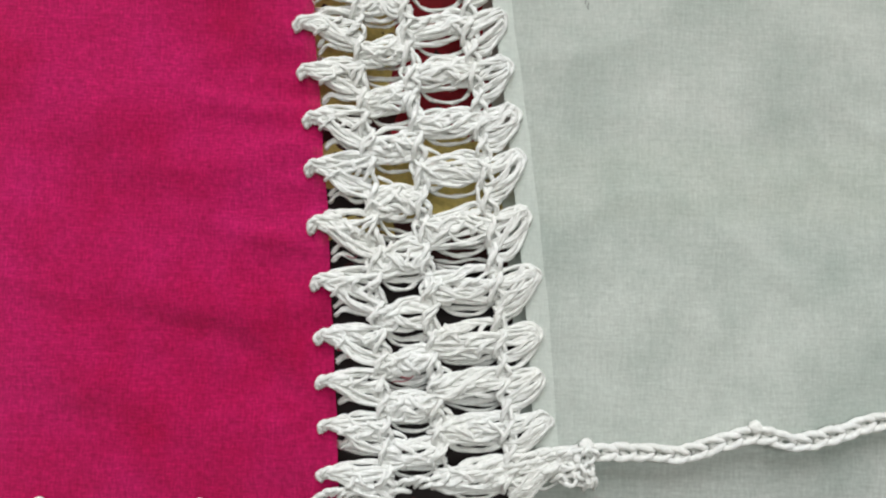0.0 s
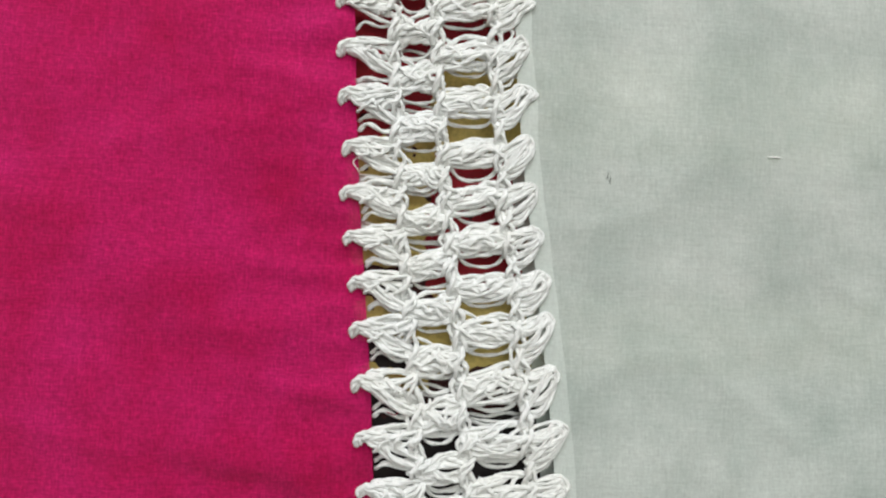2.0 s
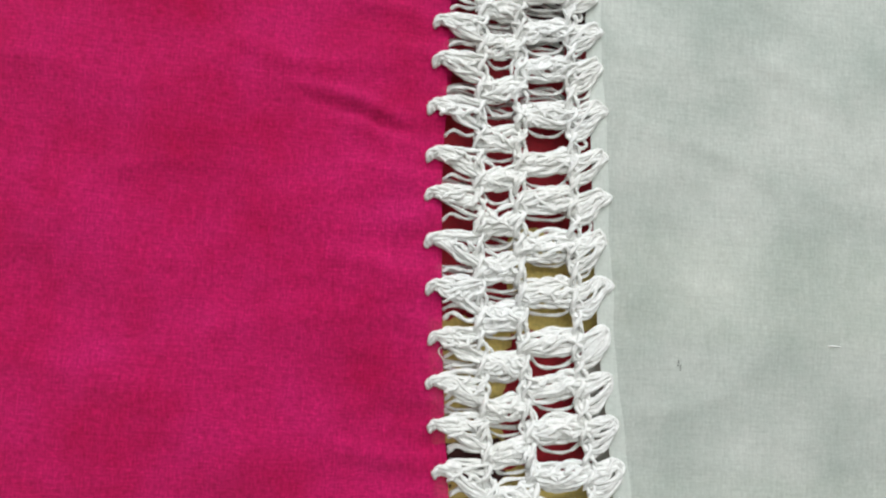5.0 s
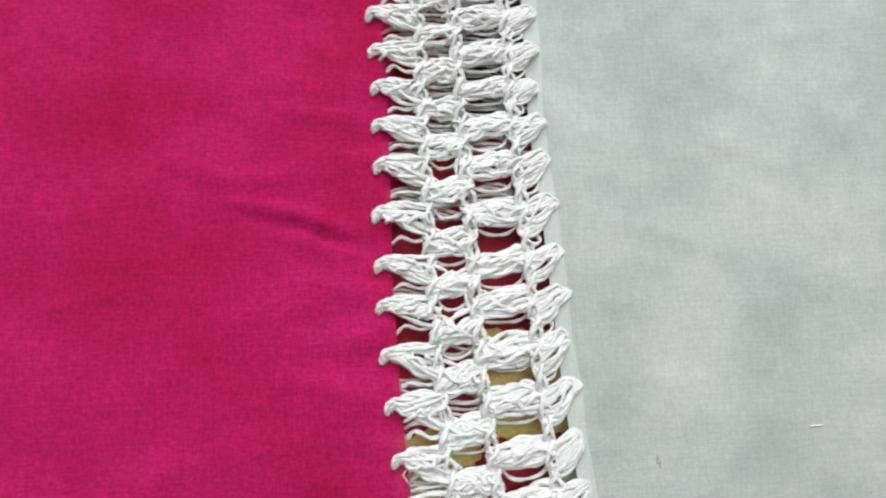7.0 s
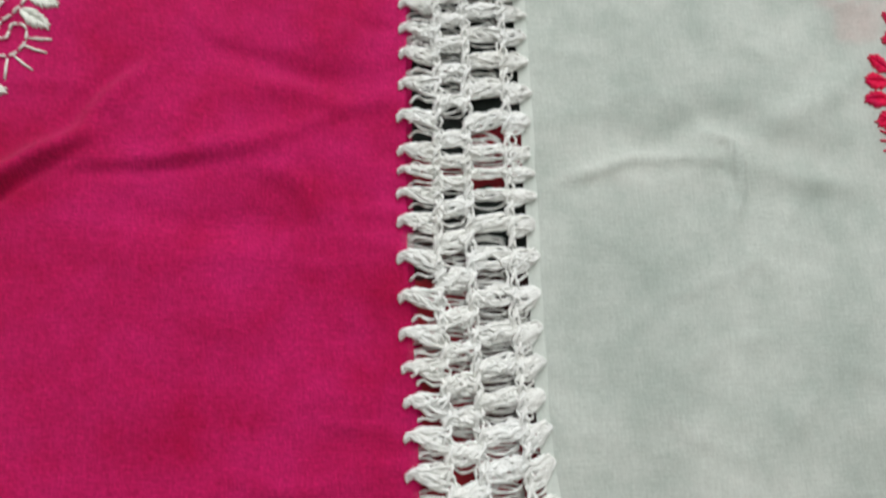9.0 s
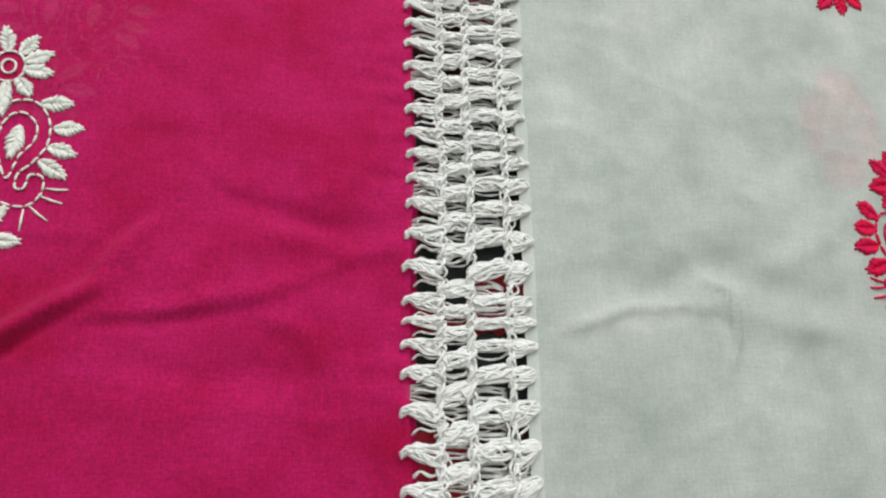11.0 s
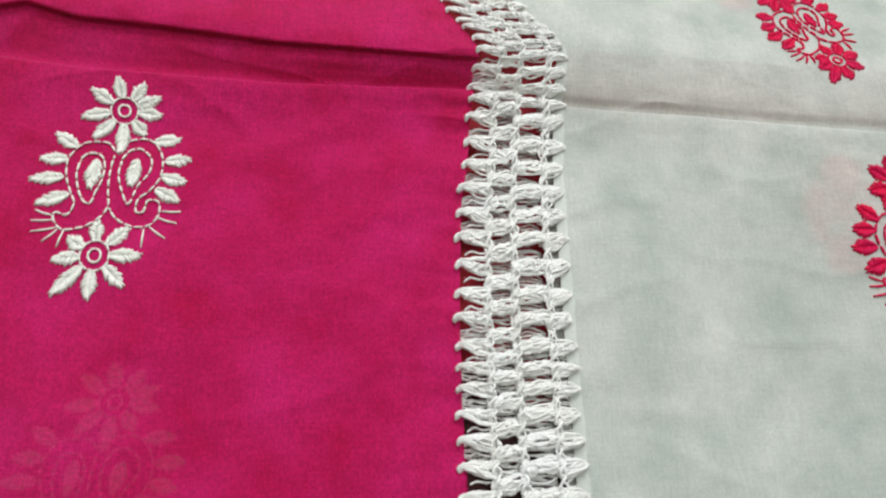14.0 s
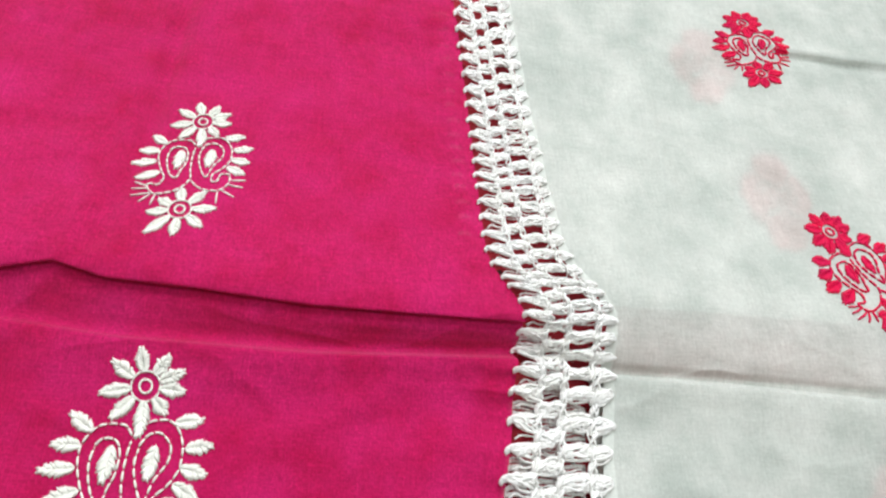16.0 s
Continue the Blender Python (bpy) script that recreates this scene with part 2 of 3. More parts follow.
CREASES = [  # points x, s along the crease, width, height
    (((-0.190, 0.1990), (-0.165, 0.2085), (-0.148, 0.2180), (-0.140, 0.2250), (-0.1250, 0.2325)), 0.0034, 0.0048),
    (((-0.190, 0.1945), (-0.165, 0.2040), (-0.148, 0.2138), (-0.140, 0.2208), (-0.1290, 0.2270)), 0.0020, -0.0026),
    (((-0.1360, 0.2235), (-0.1180, 0.2248), (-0.0992, 0.2270), (-0.0800, 0.2315), (-0.0617, 0.2405), (-0.0388, 0.2510)), 0.0034, 0.0016),
    (((-0.1330, 0.2195), (-0.1180, 0.2212), (-0.0992, 0.2235), (-0.0800, 0.2270)), 0.0020, -0.0012),
    (((-0.1345, 0.2330), (-0.1260, 0.2440), (-0.1155, 0.2583)), 0.0026, -0.0014),
    (((-0.1300, 0.2320), (-0.1215, 0.2430), (-0.1110, 0.2570)), 0.0034, 0.0016),
    (((-0.0960, 0.2640), (-0.0780, 0.2590), (-0.0619, 0.2530), (-0.0450, 0.2560)), 0.0046, -0.0019),
    (((-0.0900, 0.2480), (-0.0700, 0.2520), (-0.0520, 0.2440)), 0.0036, 0.0014),
    (((-0.0780, 0.2240), (-0.0640, 0.2190), (-0.0600, 0.2090)), 0.0030, 0.0012),
    (((-0.120, 0.212), (-0.095, 0.205), (-0.065, 0.207)), 0.0050, -0.0016),
    (((-0.0700, 0.1265), (-0.0540, 0.1222), (-0.0400, 0.1175)), 0.0014, 0.0013),
    (((-0.0661, 0.1230), (-0.0400, 0.1150)), 0.0013, -0.0012),
    (((-0.060, 0.1185), (-0.040, 0.1130)), 0.0014, 0.0008),
    (((-0.055, 0.1075), (-0.038, 0.1040)), 0.0014, 0.0007),
    (((-0.085, 0.136), (-0.066, 0.131), (-0.045, 0.133)), 0.0022, 0.0007),
    (((-0.181, 0.720), (-0.1858, 0.636), (-0.1857, 0.555), (-0.1918, 0.505), (-0.200, 0.492)), 0.0034, 0.0012),
    (((-0.174, 0.720), (-0.1788, 0.636), (-0.1787, 0.555), (-0.1850, 0.505)), 0.0050, -0.0030),
    (((-0.07, 0.097), (-0.045, 0.102)), 0.003, 0.0005), (((-0.09, -0.02), (-0.035, -0.035)), 0.006, 0.0012), (((-0.08, 0.0), (-0.03, -0.012)), 0.005, 0.0009),
    (((-0.075, -0.008), (-0.048, -0.013), (-0.028, -0.026)), 0.0026, -0.0009),
    (((-0.12, 0.33), (-0.09, 0.305), (-0.06, 0.27)), 0.012, 0.0012), (((-0.11, 0.435), (-0.09, 0.448), (-0.07, 0.455)), 0.006, 0.0012), (((-0.10, 0.395), (-0.07, 0.415), (-0.045, 0.418)), 0.005, 0.0010),
    (((0.0180, 0.2225), (0.0300, 0.2275), (0.0423, 0.2320), (0.0589, 0.2336), (0.0734, 0.2318)), 0.0022, 0.0022),
    (((0.0300, 0.2400), (0.0520, 0.2385), (0.0716, 0.2480), (0.0904, 0.2440), (0.1137, 0.2369), (0.130, 0.236)), 0.0066, -0.0024),
    (((0.0700, 0.2420), (0.0794, 0.2400), (0.0815, 0.2320), (0.0808, 0.2233), (0.0768, 0.2110)), 0.0013, 0.0036),
    (((0.0734, 0.2312), (0.0790, 0.2260), (0.0790, 0.2170)), 0.0013, -0.0018),
    (((0.0830, 0.2310), (0.100, 0.2260), (0.125, 0.2250)), 0.0040, 0.0016), (((0.0860, 0.2420), (0.110, 0.252), (0.135, 0.270)), 0.0060, 0.0018),
    (((0.075, 0.205), (0.090, 0.190)), 0.004, 0.0007), (((0.044, 0.680), (0.0490, 0.655), (0.0540, 0.600), (0.0550, 0.540)), 0.0040, 0.0014), (((0.075, 0.50), (0.085, 0.58)), 0.005, 0.0010),
    (((0.130, 0.668), (0.1487, 0.6635), (0.1961, 0.6629), (0.24, 0.660)), 0.0040, 0.0026), (((0.140, 0.658), (0.170, 0.656), (0.22, 0.655)), 0.0030, -0.0020),
    (((-0.10, 0.060), (-0.05, 0.072)), 0.004, 0.0008), (((-0.06, 0.150), (-0.038, 0.146)), 0.002, 0.0009), (((-0.062, 0.085), (-0.036, 0.080)), 0.002, 0.0009),
    (((-0.058, 0.040), (-0.030, 0.034)), 0.002, 0.0009), (((-0.055, 0.012), (-0.026, 0.005)), 0.002, 0.0009),
    (((0.085, 0.26), (0.078, 0.31), (0.070, 0.36)), 0.008, 0.0012), (((0.05, 0.29), (0.045, 0.40)), 0.008, 0.0010), (((0.10, 0.30), (0.092, 0.36), (0.096, 0.42)), 0.006, 0.0009),
]
CREASE_BOX = [(min(q[0] for q in pts) - 3 * w, max(q[0] for q in pts) + 3 * w, min(q[1] for q in pts) - 3 * w, max(q[1] for q in pts) + 3 * w) for pts, w, h in CREASES]


def crease(x, s, pts, w, h):
    """One crease: it wavers, and fades towards both ends."""
    best, where = 9.0, 0.0
    for i in range(len(pts) - 1):
        (x0, s0), (x1, s1) = pts[i], pts[i + 1]
        dx, ds = x1 - x0, s1 - s0
        c = min(max(((x - x0) * dx + (s - s0) * ds) / (dx * dx + ds * ds), 0), 1)
        d = math.hypot(x - x0 - c * dx, s - s0 - c * ds)
        if d < best:
            best, where = d, (i + c) / (len(pts) - 1)
    return h * (0.25 + 0.75 * math.sin(math.pi * where) ** 0.6 if 0 < where < 1 else 0.25) * math.exp(-(best / w) ** 2)


def relief(x, s):
    """Wrinkles of the cloth: broad waves, small puckers, and single creases."""
    z = 0.0022 * noise.noise((x * 13, s * 13, 0.3)) 
    # the magenta side is drawn in across the lace, the white side hangs in long soft waves along it
    side = max(0.0, min(1.0, (x + 0.02) / 0.04))
    z += (1 - side) * 0.0013 * noise.noise((x * 30 + s * 12, s * 46 - x * 8, 2.1)) + side * 0.0013 * noise.noise((x * 40 - s * 5, s * 13 + x * 8, 2.6))
    z += 0.00034 * noise.noise((x * 90 + s * 30, s * 150, 5.2))
    pucker = math.exp(-((x - line(s, TIP_LEFT) - 0.004) / 0.018) ** 2)
    z += 0.0013 * pucker * noise.noise((x * 40, s * 170, 7.7))
    z += 0.0009 * pucker * (1 - abs(noise.noise((x * 22 + s * 20, s * 75, 4.4)))) ** 9
    z += 0.0006 * (1 - abs(noise.noise((x * 16 + s * 9, s * 24 - x * 7, 6.1)))) ** 12
    hem = x - line(s, TIP_LEFT)
    if -0.016 < hem < 0.004:
        z += 0.00035 / (1 + math.exp(-(hem + 0.0062 + 0.0006 * noise.noise((s * 40, 0, 1.5))) / 0.0004))
    wx = x + 0.0016 * noise.noise((x * 60, s * 60, 3.3))
    ws = s + 0.0016 * noise.noise((x * 60, s * 60, 8.3))
    for (pts, w, h), (xa, xb, sa, sb) in zip(CREASES, CREASE_BOX):
        if xa < wx < xb and sa < ws < sb:
            z += crease(wx, ws, pts, w, h)
    return z


def tangents(pairs):
    d = [(b[1] - a[1]) / (b[0] - a[0]) for a, b in zip(pairs, pairs[1:])]
    return [d[0]] + [2 * a * b / (a + b) if a * b > 0 else 0.0 for a, b in zip(d, d[1:])] + [d[-1]]


def flow(value, pairs, slopes):
    """A rounded line through the pairs."""
    for i in range(len(pairs) - 1):
        if value < pairs[i + 1][0] or i == len(pairs) - 2:
            break
    (x0, y0), (x1, y1) = pairs[i], pairs[i + 1]
    w = x1 - x0
    t = min(max((value - x0) / w, 0.0), 1.0)
    return y0 * (1 + 2 * t) * (1 - t) ** 2 + w * slopes[i] * t * (1 - t) ** 2 + y1 * t * t * (3 - 2 * t) - w * slopes[i + 1] * t * t * (1 - t)


NEAR_S, NEAR_WHITE_S, FAR_S, FAR_WHITE_S = tangents(NEAR), tangents(NEAR_WHITE), tangents(FAR), tangents(FAR_WHITE)


def fold(x, s):
    """Height of the pleat that crosses the cloth."""
    if s < 0.43:
        return 0.0
    lip, crest = line(x, LIP), line(x, CREST)
    edge = 0.4885 + lip
    soft = max(0.0, min(1.0, (x + 0.030) / 0.045))
    if s >= edge:
        return (1 - soft) * flow(s - lip, FAR, FAR_S) + soft * flow(s - lip, FAR_WHITE, FAR_WHITE_S)
    s = s - (crest if s < 0.474 + crest else lip + (crest - lip) * (edge - s) / (edge - 0.474 - crest))
    z = flow(s, NEAR, NEAR_S)
    if s > 0.4727:
        # the hollow behind the ridge grows shallow away from the lace
        full = max(0.45, min(1.0, (x + 0.24) / 0.14))
        z = full * z + (1 - full) * (0.0036 + 0.0012 * (s - 0.4727) / 0.0158)
    return (1 - soft) * z + soft * flow(s, NEAR_WHITE, NEAR_WHITE_S)


def bulge(x, s):
    """The white side lies a little higher in front of the pleat."""
    return 0.0065 * max(0, min(1, (x - 0.05) / 0.10)) * math.exp(-((s - 0.445) / 0.035) ** 2)


def lay(x, s, h=0.0, flatter=1.0, z=None):
    """A point of the cloth, h above it."""
    if z is None:
        z = fold(x, s) + bulge(x, s) + flatter * relief(x, s)
    back = max(0.0, min(0.75, (s - 0.36) / 0.24)) if s > 0.40 else max(0.0, (s - 0.3)) * 1.66
    return Vector((x, s - z * back, z + h))


def sheet(name, x_of, columns, rows, material, parent, label, place):
    """A grid of cloth: rows of s, columns from 0 to 1 across."""
    verts = [place(x_of(c, s), s, extra) for s, extra in rows for c in columns]
    n = len(columns)
    faces = [(i * n + j, i * n + j + 1, (i + 1) * n + j + 1, (i + 1) * n + j) for i in range(len(rows) - 1) for j in range(n - 1)]
    return mesh_object(name, verts, faces, material, parent, label)


def steps(a, b, d):
    return [a + (b - a) * i / round((b - a) / d) for i in range(round((b - a) / d))]


# ---- the room that closes the place ----
for nm, lo, hi in (("wall_south", (-2.1, -1.7, -0.5), (2.1, -1.6, 2.3)), ("wall_west", (-2.2, -1.7, -0.5), (-2.1, 1.45, 2.3)), ("wall_east", (2.1, -1.7, -0.5), (2.2, 1.45, 2.3)),
                   ("wall_north_low", (-2.1, 1.35, -0.5), (2.1, 1.45, 0.55)), ("wall_north_high", (-2.1, 1.35, 1.6), (2.1, 1.45, 2.3)),
                   ("wall_north_left", (-2.1, 1.35, 0.55), (-0.75, 1.45, 1.6)), ("wall_north_right", (0.55, 1.35, 0.55), (2.1, 1.45, 1.6))):
    tagged(box(nm, lo, hi, PLASTER), "plain plastered wall that closes the room", "wall", kind="structure")
tagged(box("ceiling", (-2.2, -1.7, 2.3), (2.2, 1.45, 2.4), PLASTER), "plain white plastered ceiling of the room", "ceiling", kind="structure")
tagged(box("floor", (-2.2, -1.7, -0.6), (2.2, 1.45, -0.5), TILE), "plain stone floor below the bed", "floor", kind="structure")


# ---- the bedspread below ----
def bedspread():
    xs = [-0.9, -0.895, -0.88, -0.6, *steps(-0.3, 0.3, 0.02), 0.3, 0.6, 0.88, 0.895, 0.9]
    ys = [-0.9, -0.895, -0.88, -0.5, *steps(-0.2, 0.8, 0.02), 0.8, 1.0, 1.08, 1.095, 1.1]
    verts = []
    for y in ys:
        for x in xs:
            edge = min(0.9 - abs(x), min(y + 0.9, 1.1 - y))
            z = -0.0078 + 0.0006 * noise.noise((x * 20, y * 20, 9.0)) - (0.45 if edge <= 0 else 0.012 if edge < 0.006 else 0.002 if edge < 0.03 else 0)
            verts.append((x, y, z - 0.030 * max(0, min(1, (y - 0.5) / 0.2))))
    n = len(xs)
    faces = [(i * n + j, i * n + j + 1, (i + 1) * n + j + 1, (i + 1) * n + j) for i in range(len(ys) - 1) for j in range(n - 1)]
    ob = mesh_object("bedspread", verts, faces, PRINT)
    return tagged(ob, "printed cotton bedspread in dark red, mustard and black", "bedspread")


bedspread()

# ---- the cloth ----
cloth = tagged(new("embroidered_cloth"), "folded magenta and white cotton cloth joined by white crochet lace", "cloth")


def mag_edge(s):
    return line(s, TIP_LEFT) + line(s, [(-0.06, 0.0042), (0.06, 0.0040), (0.15, 0.0044), (0.25, 0.0028), (0.35, 0.0024), (0.45, 0.0022), (0.52, 0.0012), (0.8, 0.0012)]) + 0.0003 * noise.noise((s * 60, 0, 3))


def white_edge(s):
    return line(s, TIP_RIGHT) - line(s, HEM_GAP) + 0.0003 * noise.noise((s * 60, 0, 8))


def magenta_rows():
    near = [(s, None) for s in [*steps(-0.052, 0.455, 0.0014), *steps(0.455, 0.468, 0.0008), *steps(0.468, 0.476, 0.0002), *steps(0.476, 0.4880, 0.0006)]]
    tuck = [(q, ("t", 0.0, z)) for q, z in ((0.4884, 0.0049), (0.4892, 0.0051), (0.4898, 0.0055), (0.4901, 0.0061), (0.4899, 0.0067), (0.4893, 0.0072), (0.4886, 0.0076))]
    far = [(s, None) for s in [*steps(0.4888, 0.500, 0.0007), *steps(0.500, 0.80, 0.0025), 0.80]]
    return near + tuck + far


def magenta_place(x, s, extra):
    if extra:
        return lay(x, s + line(x, LIP), 0.0, z=extra[2] + relief(x, s + line(x, LIP)))
    if s > 0.455:
        # the grid follows the lip of the pleat
        s = s + line(x, LIP) * min(1.0, (s - 0.455) / 0.0335)
    return lay(x, s)


columns = [0.0, 0.06, 0.12, 0.18] + [0.2 + 0.8 * i / 190 for i in range(191)]
magenta_panel = sheet("magenta_panel", lambda c, s: -0.36 + (mag_edge(s) + 0.36) * c, columns, magenta_rows(), MAGENTA, cloth, "magenta cotton panel with soft creases", magenta_place)
white_rows = [(s, None) for s in [*steps(-0.0355, 0.455, 0.0018), *steps(0.455, 0.464, 0.0008), *steps(0.464, 0.476, 0.0002), *steps(0.476, 0.50, 0.0008), *steps(0.50, 0.80, 0.0025), 0.80]]
white_columns = [0.83 * i / 170 for i in range(171)] + [0.84, 0.88, 0.92, 0.96, 1.0]


def white_place(x, s, extra):
    low = line(x, [(0.02, -0.0365), (0.052, -0.0358), (0.067, -0.0312), (0.076, -0.0328), (0.096, -0.0285), (0.2, -0.020), (0.4, -0.01)])
    if s < 0.03:
        s = low + (s + 0.0355) * (0.03 - low) / 0.0655
    return lay(x, s)


white_panel = sheet("white_panel", lambda c, s: white_edge(s) + (0.36 - white_edge(s)) * c, white_columns, white_rows, WHITE, cloth, "sheer white cotton panel with soft creases", white_place)

# turned hem along the white panel's edge
hem_rows = [(s, None) for s in [*steps(-0.036, 0.455, 0.003), *steps(0.455, 0.52, 0.0015), *steps(0.52, 0.80, 0.004), 0.80]]
hem_width = [(-0.06, 0.0050), (0.02, 0.0048), (0.06, 0.0042), (0.15, 0.0042), (0.30, 0.0044), (0.8, 0.0045)]
part_hem = sheet("hem", lambda c, s: white_edge(s) - 0.0004 + (line(s, hem_width) + 0.0006 * noise.noise((s * 70, 0, 1))) * c, [0.0, 0.06, 0.35, 0.7, 0.95, 1.0], hem_rows, HEM, cloth, "double white cotton hem", lambda x, s, e: lay(x, s, 0.0005))

# lower layers of the folded cloth
under_rows = [(s, None) for s in [*steps(-0.12, 0.470, 0.006), 0.470]]
lower_white = sheet("lower_layer", lambda c, s: white_edge(s) - line(s, [(-0.1, 0.0030), (0.06, 0.0028), (0.075, -0.004), (0.28, -0.004), (0.30, 0.0016), (0.33, 0.0032), (0.5, 0.0034)]) + 0.36 * c, [i / 60 for i in range(61)], under_rows, WHITE, cloth, "white cotton lower layer", lambda x, s, e: lay(x, s, -0.0034, 0.5, z=0.5 * relief(x, s)))
lower_far = sheet("lower_layer", lambda c, s: line(s, TIP_RIGHT) + 0.001 + 0.36 * c, [i / 60 for i in range(61)], [(s, None) for s in [*steps(0.50, 0.80, 0.006), 0.80]], WHITE, cloth, "white cotton lower layer", lambda x, s, e: lay(x, s, -0.0034, 0.5))
lower_magenta = sheet("lower_layer", lambda c, s: -0.36 + (mag_edge(s) + line(s, [(-0.1, -0.004), (0.08, -0.003), (0.13, 0.0014), (0.18, 0.0026), (0.27, 0.0024), (0.36, 0.0006), (0.5, 0.0)]) + 0.36) * c, [i / 60 for i in range(61)], under_rows, MAGENTA, cloth, "magenta cotton lower layer", lambda x, s, e: lay(x, s, -0.0034, 0.5, z=0.5 * relief(x, s)))

# ---- crochet lace ----
PICOTS = [-0.0424, -0.0323, -0.0230, -0.0136, -0.0020, 0.0103, 0.0226, 0.0331, 0.0437, 0.0540, 0.0646, 0.0767, 0.0882, 0.0997, 0.1095, 0.1217, 0.1337, 0.1441, 0.1538, 0.1634, 0.1732, 0.1841, 0.1959, 0.2074, 0.2166, 0.2241, 0.2307, 0.2418, 0.2528, 0.2636, 0.2726, 0.2815, 0.2893, 0.2987, 0.3075, 0.3158, 0.3251, 0.3336, 0.3420, 0.3507, 0.3580, 0.3653, 0.3754, 0.3844, 0.3956, 0.4064, 0.4165, 0.4268, 0.4372, 0.4476, 0.4589, 0.4675, 0.4746, 0.4828, 0.4911, 0.4971, 0.5031, 0.5066, 0.5122, 0.5184, 0.5252, 0.5332, 0.5404, 0.5482, 0.5540, 0.5614, 0.5690, 0.5762, 0.5848, 0.5941, 0.6030, 0.6134, 0.6240, 0.6330, 0.6444, 0.6564, 0.668, 0.680, 0.692]
SPINES = (0.285, 0.505, 0.795)
rng = random.Random(7)


def across(f, s):
    """A place across the lace: 0 at the magenta tips, 1 at the white tips."""
    return line(s, TIP_LEFT) + f * (line(s, TIP_RIGHT) - line(s, TIP_LEFT))


def lace(f, s, h):
    return lay(across(f, s), s, h, 0.6)


def j(a):
    return rng.uniform(-a, a)


def yarn(strands, points, radius, smooth=4):
    path = curve([lace(*p) for p in points], smooth)
    radius *= rng.uniform(0.85, 1.15)
    if points[0][1] > 0.30:
        strands.tube(path, radius, 6, 0.7, uneven=0.22)
        return
    a, turn = rng.uniform(0, 6.28), rng.choice((0.55, 0.7, -0.6))
    for half in (0.0, math.pi):
        ply = []
        for i, p in enumerate(path):
            way = (path[min(i + 1, len(path) - 1)] - path[max(i - 1, 0)]).normalized()
            side = Vector((-way.y, way.x, 0))
            b = a + half + turn * i
            ply.append(p + side * (radius * 0.40 * math.cos(b)) + Vector((0, 0, radius * 0.36 * math.sin(b))))
        strands.tube(ply, radius * 0.72, 6, 0.7, uneven=0.14)


def bundle(strands, f0, f1, s, p, count, spread, radius, low, high, cross):
    """A padded mat of stitches between two spines: highest along its middle, gathered at the ends, the strands crossing as they go."""
    lean = 0.10 * p + j(0.06 * p)
    w, k = f1 - f0, spread * p
    for i in range(count):
        u = (i + 0.5) / count - 0.5
        v = max(-0.5, min(0.5, u + rng.choice((-1, 1)) * rng.uniform(0.3, 1.0) * cross))
        m = max(-0.55, min(0.55, (u + v) / 2 + rng.choice((-1, 1)) * rng.uniform(0.0, 0.7) * cross))
        bow = (low + (high - low) * (1 - 3.2 * u * u), low + (high - low) * (1 - 3.0 * m * m), low + (high - low) * (1 - 3.2 * v * v))
        yarn(strands, [(f0 - 0.020 + j(0.015), s + u * k * 0.66 + j(p * 0.03) - lean, 0.0008), (f0 + w * (0.20 + j(0.08)), s + u * k * 1.02 + j(p * 0.05) - lean * 0.6, bow[0] + j(0.0004)),
                       (f0 + w * (0.5 + j(0.12)), s + m * k * 1.05 + j(p * 0.04), bow[1] + j(0.0006)), (f0 + w * (0.80 + j(0.08)), s + v * k * 1.02 + j(p * 0.05) + lean * 0.6, bow[2] + j(0.0004)),
                       (f1 + 0.020 + j(0.015), s + v * k * 0.66 + j(p * 0.03) + lean, 0.0008)], radius, 4)


def wraps(strands, f0, f1, s, p, count, tall, radius, high):
    """Short slanting stitches that bind a mat, with small loops standing out of it."""
    w = f1 - f0
    for i in range(count):
        a = f0 + w * ((i + 0.5) / count + j(0.12))
        e = s + j(0.10 * p)
        d = rng.choice((-1, 1, 1)) * w * rng.uniform(0.10, 0.30)
        t = tall * p * rng.uniform(0.5, 1.05)
        yarn(strands, [(a - d, e - t * 0.5, high - 0.0012), (a - d * 0.5, e - t * 0.28, high + 0.0001), (a + j(0.02), e + j(0.04 * p), high + 0.0005 + j(0.0003)), (a + d * 0.6, e + t * 0.30, high + 0.0001), (a + d * 0.8, e + t * 0.52, high - 0.0012)], radius, 4)


